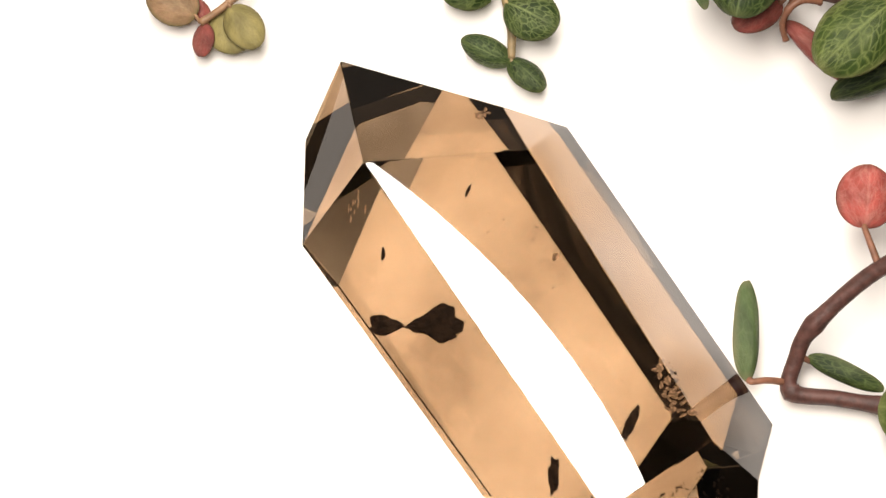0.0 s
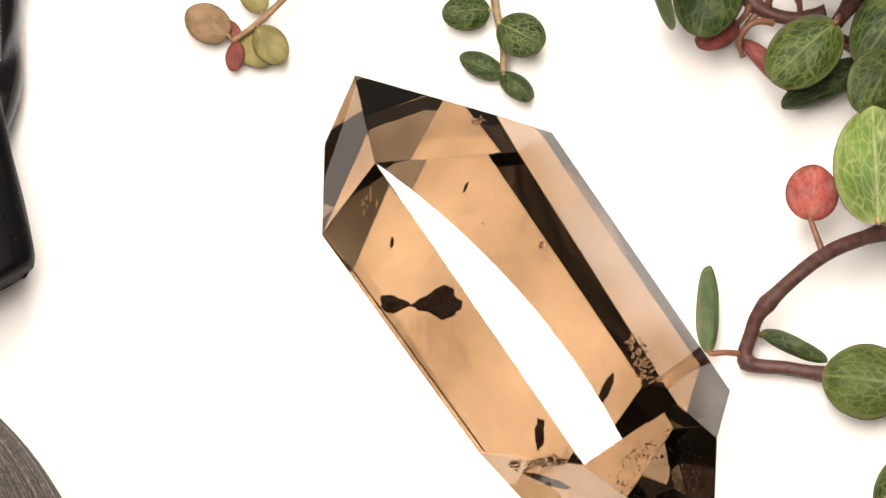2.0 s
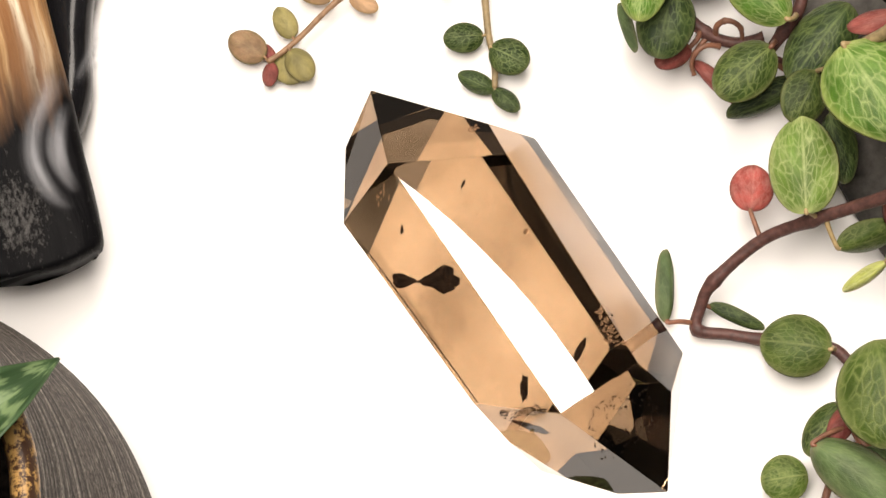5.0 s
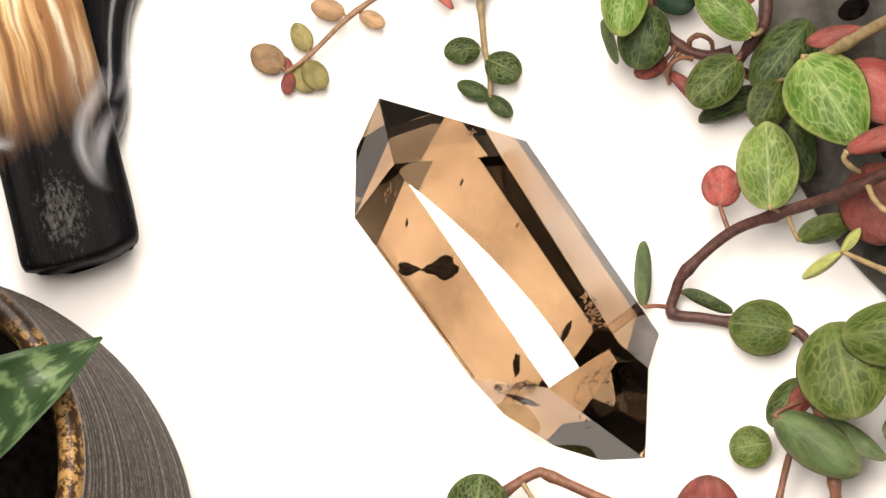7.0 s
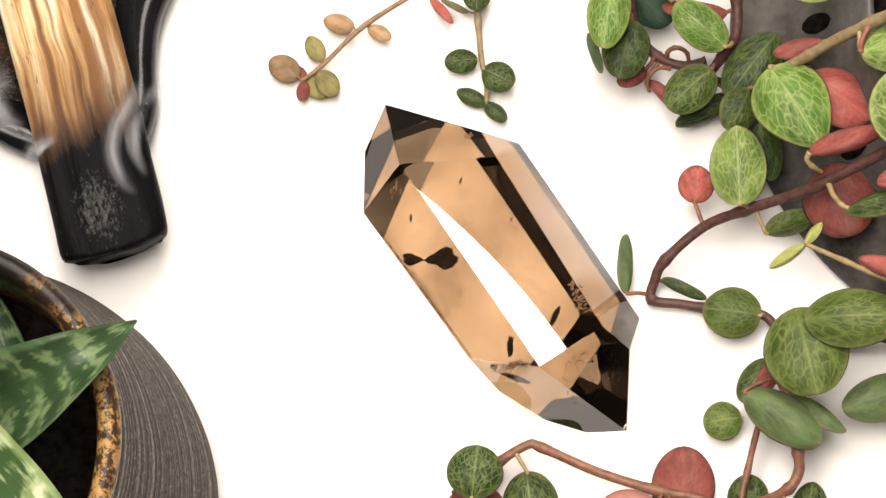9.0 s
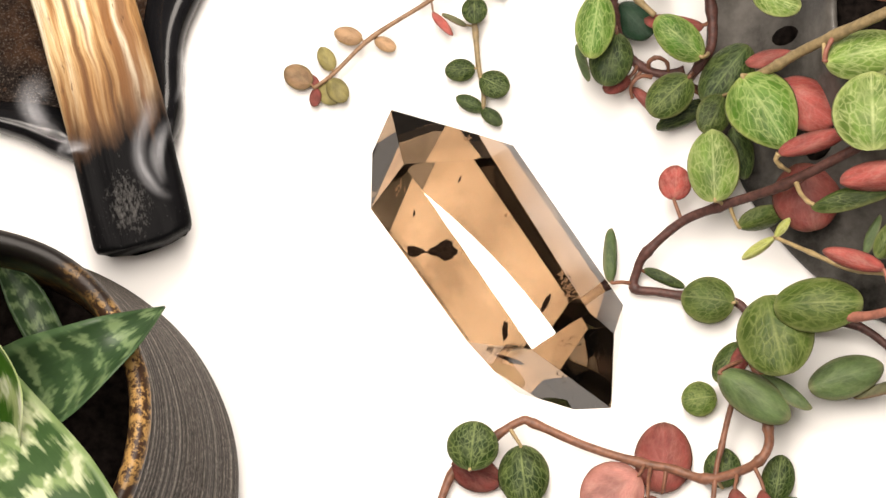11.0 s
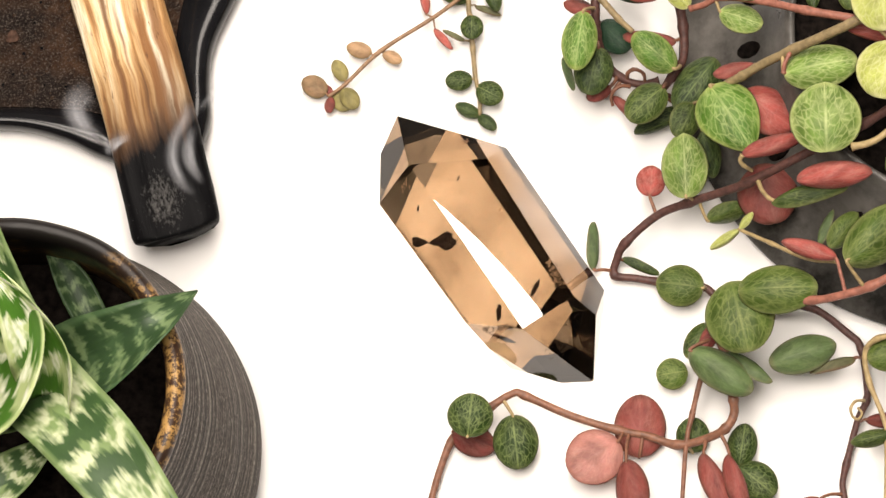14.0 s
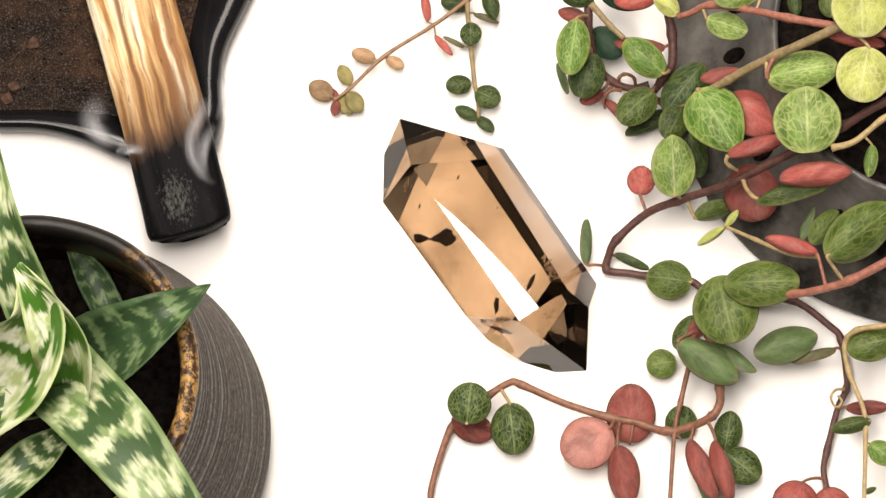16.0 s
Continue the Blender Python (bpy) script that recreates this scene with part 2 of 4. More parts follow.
    bump(n, links, bsdf, calc(n, links, "ADD", calc(n, links, "MULTIPLY", calc(n, links, "ADD", grain, fibre), calc(n, links, "SUBTRACT", 1.0, calc(n, links, "MULTIPLY", burnt, 0.75))), calc(n, links, "ADD", calc(n, links, "MULTIPLY", broad, 0.4), calc(n, links, "MULTIPLY", ash, 0.5))), 0.55, 0.0009)
    return m


def pot_material():
    m, n, links, bsdf = material("combed_stoneware")
    co = object_coord(n)
    warp = noise_tex(n, links, co, 45.0, 4)
    sep = n.new("ShaderNodeSeparateXYZ")
    links.new(co, sep.inputs[0])
    h = calc(n, links, "ADD", calc(n, links, "MULTIPLY", sep.outputs[2], 1000.0), calc(n, links, "MULTIPLY", warp, 3.0))
    cmb = n.new("ShaderNodeCombineXYZ")
    links.new(h, cmb.inputs[2])
    lines = noise_tex(n, links, cmb.outputs[0], 0.42, 4, 0.68)
    fine = noise_tex(n, links, co, 900.0, 5, 0.7)
    val = calc(n, links, "ADD", calc(n, links, "MULTIPLY", lines, 0.74), calc(n, links, "MULTIPLY", fine, 0.32))
    col = ramp(n, links, val, [(0.43, (0.008, 0.0065, 0.005)), (0.5, (0.036, 0.028, 0.022)), (0.56, (0.15, 0.125, 0.104)), (0.63, (0.38, 0.335, 0.29))])
    spots = ramp(n, links, noise_tex(n, links, co, 170.0, 2), [(0.25, (1, 1, 1)), (0.3, (0, 0, 0))])
    grit = ramp(n, links, noise_tex(n, links, co, 2600.0, 2, 0.6), [(0.42, (1, 1, 1)), (0.52, (0, 0, 0))])
    col = mixc(n, links, calc(n, links, "MULTIPLY", grit, 0.7), col, (0.012, 0.01, 0.008))
    links.new(mixc(n, links, spots, col, (0.0084, 0.0076, 0.0067)), bsdf.inputs["Base Color"])
    bsdf.inputs["Roughness"].default_value = 0.62
    bsdf.inputs["Specular IOR Level"].default_value = 0.15
    bump(n, links, bsdf, val, 0.9, 0.0012)
    return m


def rim_material():
    m, n, links, bsdf = material("brown_black_glaze_with_ochre_breaks")
    co = object_coord(n)
    a = noise_tex(n, links, co, 420.0, 5, 0.75)
    b = noise_tex(n, links, co, 28.0, 3)
    worn = calc(n, links, "MULTIPLY", ramp(n, links, a, [(0.49, (0, 0, 0)), (0.56, (1, 1, 1))]), ramp(n, links, b, [(0.42, (0.0, 0.0, 0.0)), (0.58, (1, 1, 1))]))
    base = mixc(n, links, ramp(n, links, b, [(0.4, (0, 0, 0)), (0.6, (1, 1, 1))]), (0.0101, 0.0084, 0.0076), (0.042, 0.0202, 0.0109))
    links.new(mixc(n, links, worn, base, (0.3864, 0.2268, 0.0756)), bsdf.inputs["Base Color"])
    bsdf.inputs["Roughness"].default_value = 0.4
    bsdf.inputs["Specular IOR Level"].default_value = 0.25
    bump(n, links, bsdf, a, 0.3, 0.0006)
    return m


def aloe_material(name, low, high, band, bright, rows, share):
    """Dark skin crossed by ragged pale bands, with bright streaky blotches inside them."""
    m, n, links, bsdf = material(name)
    uv = n.new("ShaderNodeUVMap").outputs[0]
    sep = n.new("ShaderNodeSeparateXYZ")
    links.new(uv, sep.inputs[0])
    across = calc(n, links, "ABSOLUTE", calc(n, links, "SUBTRACT", sep.outputs[0], 0.5))
    rnd = calc(n, links, "MULTIPLY", n.new("ShaderNodeObjectInfo").outputs["Random"], 20.0)

    def stretched(su, sv, detail):
        cmb = n.new("ShaderNodeCombineXYZ")
        links.new(calc(n, links, "MULTIPLY", sep.outputs[0], su), cmb.inputs[0])
        links.new(calc(n, links, "MULTIPLY", sep.outputs[1], sv), cmb.inputs[1])
        links.new(rnd, cmb.inputs[2])
        return noise_tex(n, links, cmb.outputs[0], 1.0, detail, 0.55)

    streak = stretched(15.0, 4.0, 3)
    broad = stretched(2.2, 3.0, 2)
    place = calc(n, links, "ADD", calc(n, links, "MULTIPLY", sep.outputs[1], rows), rnd)
    place = calc(n, links, "ADD", place, calc(n, links, "MULTIPLY", calc(n, links, "SUBTRACT", streak, 0.5), 0.85))
    place = calc(n, links, "ADD", place, calc(n, links, "MULTIPLY", calc(n, links, "SUBTRACT", broad, 0.5), 1.6))
    wave = calc(n, links, "SINE", calc(n, links, "MULTIPLY", place, 2 * math.pi))
    pale = ramp(n, links, calc(n, links, "MULTIPLY_ADD", wave, 0.5, 0.5), [(0.48 - 0.25 * share, (0, 0, 0)), (0.86, (1, 1, 1))])
    blot = ramp(n, links, stretched(6.5, 2.6 * rows, 2), [(0.42, (0, 0, 0)), (0.58, (1, 1, 1))])
    green = mixc(n, links, stretched(7.0, 14.0, 3), low, high)
    col = mixc(n, links, calc(n, links, "MULTIPLY", pale, 0.85), green, band)
    col = mixc(n, links, calc(n, links, "MULTIPLY", calc(n, links, "MULTIPLY", pale, blot), share), col, bright)
    margin = ramp(n, links, across, [(0.4, (0, 0, 0)), (0.46, (1, 1, 1))])
    col = mixc(n, links, calc(n, links, "MULTIPLY", margin, 0.75), col, band)
    links.new(col, bsdf.inputs["Base Color"])
    bsdf.inputs["Roughness"].default_value = 0.45
    bsdf.inputs["Specular IOR Level"].default_value = 0.3
    bsdf.inputs["Subsurface Weight"].default_value = 0.15
    bsdf.inputs["Subsurface Radius"].default_value = (0.001, 0.0012, 0.0005)
    bump(n, links, bsdf, streak, 0.15, 0.0006)
    return m


def smoke_material():
    m, n, links, bsdf = material("thin_smoke")
    uv = n.new("ShaderNodeUVMap").outputs[0]
    sep = n.new("ShaderNodeSeparateXYZ")
    links.new(uv, sep.inputs[0])
    u, v = sep.outputs[0], sep.outputs[1]
    soft = calc(n, links, "MULTIPLY", calc(n, links, "SINE", calc(n, links, "MULTIPLY", u, math.pi)), calc(n, links, "SINE", calc(n, links, "MULTIPLY", v, math.pi)))
    soft = calc(n, links, "POWER", calc(n, links, "MAXIMUM", soft, 0.0), 1.6)
    cmb = n.new("ShaderNodeCombineXYZ")
    links.new(calc(n, links, "MULTIPLY", u, 5.0), cmb.inputs[0])
    links.new(calc(n, links, "MULTIPLY", v, 1.3), cmb.inputs[1])
    links.new(calc(n, links, "MULTIPLY", n.new("ShaderNodeObjectInfo").outputs["Random"], 9.0), cmb.inputs[2])
    strand = ramp(n, links, noise_tex(n, links, cmb.outputs[0], 1.0, 4, 0.6), [(0.3, (0.1, 0.1, 0.1)), (0.7, (1, 1, 1))])
    bsdf.inputs["Base Color"].default_value = (0.7, 0.71, 0.75, 1)
    bsdf.inputs["Roughness"].default_value = 1.0
    bsdf.inputs["Specular IOR Level"].default_value = 0.0
    links.new(calc(n, links, "MULTIPLY", calc(n, links, "MULTIPLY", soft, strand), 0.26), bsdf.inputs["Alpha"])
    return m


M_TABLE = table_material()
M_CRYSTAL = crystal_material()
M_STICK = stick_material()
M_POT = pot_material()
M_RIM = rim_material()
M_ALOE = aloe_material("banded_aloe_skin", (0.022, 0.052, 0.016), (0.05, 0.1, 0.03), (0.2, 0.28, 0.11), (0.52, 0.56, 0.36), 4.0, 1.0)
# Darker skin: a duller outer leaf, and painted shade on the inner leaf.
M_ALOE_DULL_SHADE = aloe_material("dull_and_shaded_aloe_skin_with_fine_flecks", (0.018, 0.04, 0.015), (0.034, 0.068, 0.026), (0.045, 0.085, 0.034), (0.17, 0.24, 0.11), 6.0, 0.8)
M_ALOE_HEART = aloe_material("young_aloe_skin_with_broad_bands", (0.035, 0.11, 0.009), (0.075, 0.19, 0.022), (0.48, 0.56, 0.26), (0.78, 0.8, 0.64), 3.0, 1.0)
M_SMOKE = smoke_material()
M_WALL = plain("matt_room_paint", (0.16, 0.15, 0.14), 0.9, 0.05, 6, 0.05)
M_FLOOR = plain("dark_floor_boards", (0.12, 0.085, 0.06), 0.6, 0.2, 8, 0.1)
M_FLECK = plain("dark_inclusion", (0.0168, 0.0109, 0.0076), 0.5, 0.7, 1500, 1.0, 0.12)
# Fracture grains, with their sparkle painted as a pale colour.
M_GLINT = plain("fracture_painted_sparkle", (0.3528, 0.252, 0.1764), 0.4, 0.9, 1600, 1.0, 0.3)
M_BLACK = plain("black_gloss_glaze", (0.007, 0.007, 0.008), 0.16, 0.3, 60, 0.04, 0.28)
def bed_material():
    m, n, links, bsdf = material("charred_brown_bed")
    co = object_coord(n)
    big, mid, fine = noise_tex(n, links, co, 55.0, 4), noise_tex(n, links, co, 330.0, 5, 0.7), noise_tex(n, links, co, 1900.0, 4, 0.8)
    col = mixc(n, links, ramp(n, links, big, [(0.38, (0, 0, 0)), (0.62, (1, 1, 1))]), (0.0378, 0.0277, 0.0235), (0.1428, 0.0714, 0.0378))
    col = mixc(n, links, ramp(n, links, mid, [(0.42, (0, 0, 0)), (0.62, (0.8, 0.8, 0.8))]), col, (0.0185, 0.0126, 0.0101))
    col = mixc(n, links, ramp(n, links, fine, [(0.53, (0, 0, 0)), (0.66, (0.9, 0.9, 0.9))]), col, (0.3, 0.235, 0.19))
    links.new(col, bsdf.inputs["Base Color"])
    bsdf.inputs["Roughness"].default_value = 0.75
    bsdf.inputs["Specular IOR Level"].default_value = 0.15
    bump(n, links, bsdf, calc(n, links, "ADD", calc(n, links, "MULTIPLY", mid, 3.0), fine), 1.0, 0.0022)
    return m


M_ASH = bed_material()
M_CHIP = plain("reddish_brown_bark", (0.06, 0.034, 0.024), 0.8, 0.4, 700, 0.6, 0.1)
M_SOIL = plain("black_potting_soil", (0.0067, 0.005, 0.0042), 0.9, 0.7, 500, 1.0, 0.05)


def grey_plastic():
    m, n, links, bsdf = material("smoky_grey_plastic")
    co = object_coord(n)
    cloudy = ramp(n, links, noise_tex(n, links, co, 38.0, 7, 0.68), [(0.36, (0, 0, 0)), (0.64, (1, 1, 1))])
    col = mixc(n, links, cloudy, (0.018, 0.017, 0.0155), (0.13, 0.122, 0.112))
    links.new(col, bsdf.inputs["Base Color"])
    bsdf.inputs["Roughness"].default_value = 0.26
    bsdf.inputs["Specular IOR Level"].default_value = 0.22
    bump(n, links, bsdf, noise_tex(n, links, co, 90.0, 3), 0.12, 0.001)
    return m


M_PLASTIC = grey_plastic()


# ---------------------------------------------------------------- mesh helpers
def finish(bm, name, mat, parent=None, label="", smooth=True):
    bmesh.ops.recalc_face_normals(bm, faces=bm.faces)
    me = bpy.data.meshes.new(name)
    bm.to_mesh(me)
    bm.free()
    for p in me.polygons:
        p.use_smooth = smooth
    me.materials.append(mat)
    ob = new(name, me)
    if parent is not None:
        ob.parent = parent
    if label:
        ob["label"] = label
    return ob


def part(name, bm, mat, parent, label="", smooth=True):
    return finish(bm, name, mat, parent, label, smooth)


def empty_at(name, x, y, z):
    ob = new(name)
    ob.empty_display_size = 0.01
    ob.location = (x, y, z)
    return ob


def box(bm, x0, x1, y0, y1, z0, z1):
    vs = [bm.verts.new((x, y, z)) for x in (x0, x1) for y in (y0, y1) for z in (z0, z1)]
    for q in ((0, 1, 3, 2), (4, 6, 7, 5), (0, 4, 5, 1), (2, 3, 7, 6), (0, 2, 6, 4), (1, 5, 7, 3)):
        bm.faces.new([vs[i] for i in q])


def spline(pts, per=6, closed=False):
    pts = [Vector(p) for p in pts]
    n = len(pts)
    get = (lambda i: pts[i % n]) if closed else (lambda i: pts[min(max(i, 0), n - 1)])
    out = []
    for i in range(n if closed else n - 1):
        a, b, c, d = get(i - 1), get(i), get(i + 1), get(i + 2)
        for k in range(per):
            t = k / per
            out.append(0.5 * ((2 * b) + (c - a) * t + (2 * a - 5 * b + 4 * c - d) * t * t + (3 * b - a - 3 * c + d) * t ** 3))
    if not closed:
        out.append(pts[-1])
    return out


def tube(bm, line, radii, sides=8, cap=True):
    rings = []
    side = Vector((0, 0, 1))
    for i, p in enumerate(line):
        d = (line[min(i + 1, len(line) - 1)] - line[max(i - 1, 0)]).normalized()
        a = d.cross(side)
        a = (a if a.length > 0.05 else d.cross(Vector((1, 0, 0)))).normalized()
        b = a.cross(d).normalized()
        rings.append([bm.verts.new(p + radii[i] * (math.cos(2 * math.pi * k / sides) * a + math.sin(2 * math.pi * k / sides) * b)) for k in range(sides)])
    for r, q in zip(rings, rings[1:]):
        for k in range(sides):
            bm.faces.new((r[k], r[(k + 1) % sides], q[(k + 1) % sides], q[k]))
    if cap:
        bm.faces.new(rings[0][::-1])
        bm.faces.new(rings[-1])


def loft(bm, rings, cap_first=True, cap_last=True):
    loops = [[bm.verts.new(p) for p in r] for r in rings]
    for r, q in zip(loops, loops[1:]):
        for k in range(len(r)):
            j = (k + 1) % len(r)
            bm.faces.new((r[k], r[j], q[j], q[k]))
    if cap_first:
        bm.faces.new(loops[0][::-1])
    if cap_last:
        bm.faces.new(loops[-1])


def lathe(bm, profile, sides=96, wobble=0.0, seed=0.0, foot=True):
    rings = []
    for r, z in profile:
        ring = []
        for k in range(sides):
            a = 2 * math.pi * k / sides
            rr = r * (1 + wobble * noise.noise((math.cos(a) * 2 + seed, math.sin(a) * 2, z * 60)))
            ring.append((rr * math.cos(a), rr * math.sin(a), z))
        rings.append(ring)
    loft(bm, rings, cap_first=foot, cap_last=False)


# ---------------------------------------------------------------- plants
def leaf_mesh(kind):
    """A fleshy leaf, one long in y and one wide in x, with an upper and a lower skin."""
    bm = bmesh.new()
    uvl = bm.loops.layers.uv.new("UVMap")
    nu, nv = 18, 10
    where = {}

    def half(u):
        if kind == "round":
            return 0.5 * max(0.0, math.sin(math.pi * u ** 0.96)) ** 0.46
        if kind == "drop":
            return 0.5 * max(0.0, math.sin(math.pi * u ** 0.72)) ** 0.62
        return 0.5 * max(0.0, math.sin(math.pi * u ** 0.97)) ** 0.5

    grid = {}
    for s in (1, -1):
        for i in range(nu + 1):
            u = i / nu
            u = 0.5 - 0.5 * math.cos(math.pi * u)
            for j in range(nv + 1):
                v = -1 + 2 * j / nv
                edge = i in (0, nu) or j in (0, nv)
                if s < 0 and edge:
                    grid[s, i, j] = grid[1, i, j]
                    continue
                v2 = math.sin(v * math.pi / 2)
                x = half(u) * v2
                ripple = 0.012 * math.sin(7 * u + 3 * v2)
                z = -0.13 * (v2 * v2) * half(u) * 2 - 0.3 * (u - 0.5) ** 2 + 0.05 + ripple
                thick = 0.05 * (1 - v2 * v2) * math.sin(math.pi * min(max(u, 0.0), 1.0)) ** 0.5
                groove = -0.012 * math.exp(-(v2 / 0.12) ** 2) if s > 0 else 0.0
                vert = bm.verts.new((x, u, z + s * thick + groove))
                where[vert] = (0.5 + 0.5 * v2, u)
                grid[s, i, j] = vert
    for s in (1, -1):
        for i in range(nu):
            for j in range(nv):
                q = [grid[s, i, j], grid[s, i, j + 1], grid[s, i + 1, j + 1], grid[s, i + 1, j]]
                try:
                    bm.faces.new(q if s > 0 else q[::-1])
                except ValueError:
                    pass
    for fc in bm.faces:
        for lp in fc.loops:
            lp[uvl].uv = where[lp.vert]
    bmesh.ops.remove_doubles(bm, verts=bm.verts, dist=1e-5)
    me = bpy.data.meshes.new("leaf")
    bm.to_mesh(me)
    bm.free()
    for p in me.polygons:
        p.use_smooth = True
    return me


LEAF_SHAPES = {k: leaf_mesh(k) for k in ("round", "drop", "long")}
LEAF_MESHES = {}


def leaf_data(shape, mat):
    if (shape, mat) not in LEAF_MESHES:
        me = LEAF_SHAPES[shape].copy()
        me.materials.append(LEAF[mat])
        LEAF_MESHES[shape, mat] = me
    return LEAF_MESHES[shape, mat]


STEM_LINES = {}


def add_stem(plant, pts, radius, mat):
    line = spline([Vector(p) * MM for p in pts], 6)
    radii = []
    for i in range(len(line)):
        k = i % 12
        swell = 1.28 if k == 0 else (1.1 if k in (1, 11) else 1.0)
        radii.append(radius * MM * swell * (1 - 0.3 * i / len(line)) * (1 + 0.06 * noise.noise(line[i] * 400)))
    bm = bmesh.new()
    tube(bm, line, radii, 9)
    ob = part("stem", bm, STEM[mat], plant)
    STEM_LINES[ob.name] = (line, mat, radius)
    return ob


def add_leaf(stem, bx, by, tx, ty, width, z, mat, roll):
    line, bark, radius = STEM_LINES[stem.name]
    base, tip = Vector((bx, by, z)) * MM, Vector((tx, ty, z)) * MM
    length = (tip - base).length
    rnd = random.random()
    shape = "long" if roll > 30 or width * MM < 0.6 * length else ("drop" if mat == "bright" and width > 9 else "round")
    ob = new("leaf", leaf_data(shape, mat))
    ob.parent = stem
    turn = math.degrees(math.atan2(tip.y - base.y, tip.x - base.x)) - 90
    pitch = (rnd - 0.4) * 12
    sign = 1 if rnd < 0.5 else -1
    ob.matrix_local = Matrix.Translation(base) @ pose(0, 0, 0, 0, 0, turn) @ pose(0, 0, 0, pitch, 0, 0) @ pose(0, 0, 0, 0, sign * roll, 0) @ Matrix.Diagonal((width * MM, length, length, 1))
    # leaf stalk to the nearest point of the stem
    near = min(line, key=lambda p: (p - base).length)
    if (near - base).length < 0.0095:
        mid = (near + base) / 2 + Vector((0, 0, 0.08 * (near - base).length)) + Vector(((rnd - 0.5), (0.5 - rnd), 0)) * 0.15 * (near - base).length
        arc = spline([near, mid, base, base + (tip - base) * 0.05 - Vector((0, 0, 0.0004))], 5)
        bm = bmesh.new()
        tube(bm, arc, [radius * MM * 0.42 * (1 - 0.35 * i / len(arc)) for i in range(len(arc))], 6)
        part("leaf_stalk", bm, STEM["yellowstem" if mat in ("light", "bright", "pale", "green", "veined") else ("copperstem" if bark == "bark" else bark)], stem)


# ---------------------------------------------------------------- the room and the table
def room():
    for name, b in (("wall_north", (-2.6, 2.6, 2.6, 2.7, -0.75, 2.6)), ("wall_south", (-2.6, 2.6, -2.7, -2.6, -0.75, 2.6)),
                    ("wall_east", (2.6, 2.7, -2.7, 2.7, -0.75, 2.6)), ("wall_west", (-2.7, -2.6, -2.7, 2.7, -0.75, 2.6)),
                    ("ceiling", (-2.7, 2.7, -2.7, 2.7, 2.6, 2.7)), ("floor", (-2.7, 2.7, -2.7, 2.7, -0.85, -0.75))):
        bm = bmesh.new()
        box(bm, *b)
        tagged(finish(bm, name, M_FLOOR if name == "floor" else M_WALL, smooth=False), "plain matt paint around the table" if name != "floor" else "dark wooden floor under the table", name.split("_")[0], kind="structure")
    bm = bmesh.new()
    box(bm, -0.95, 0.95, -0.7, 0.7, -0.025, 0.0)
    bmesh.ops.bevel(bm, geom=bm.edges[:], offset=0.003, segments=2, affect="EDGES")
    top = tagged(finish(bm, "tabletop", M_TABLE, smooth=False), "smooth bright white table surface", "table", kind="structure")
    for x in (-0.88, 0.88):
        for y in (-0.63, 0.63):
            bm = bmesh.new()
            box(bm, x - 0.025, x + 0.025, y - 0.025, y + 0.025, -0.75, -0.025)
            part("leg", bm, M_TABLE, top, smooth=False)


room()


# ---------------------------------------------------------------- smoky quartz point
def cut(bm, a, b, c):
    """Grind one flat facet: the plane through three points, in millimetres, with the stone's heart kept."""
    a, b, c = Vector(a), Vector(b), Vector(c)
    n = (b - a).cross(c - a).normalized()
    if n.dot(a) < 0:
        n = -n
    got = bmesh.ops.bisect_plane(bm, geom=bm.verts[:] + bm.edges[:] + bm.faces[:], dist=1e-5, plane_co=a, plane_no=n, clear_outer=True)
    rim = [g for g in got["geom_cut"] if isinstance(g, bmesh.types.BMEdge)]
    if len(rim) > 2:
        bmesh.ops.contextual_create(bm, geom=rim)


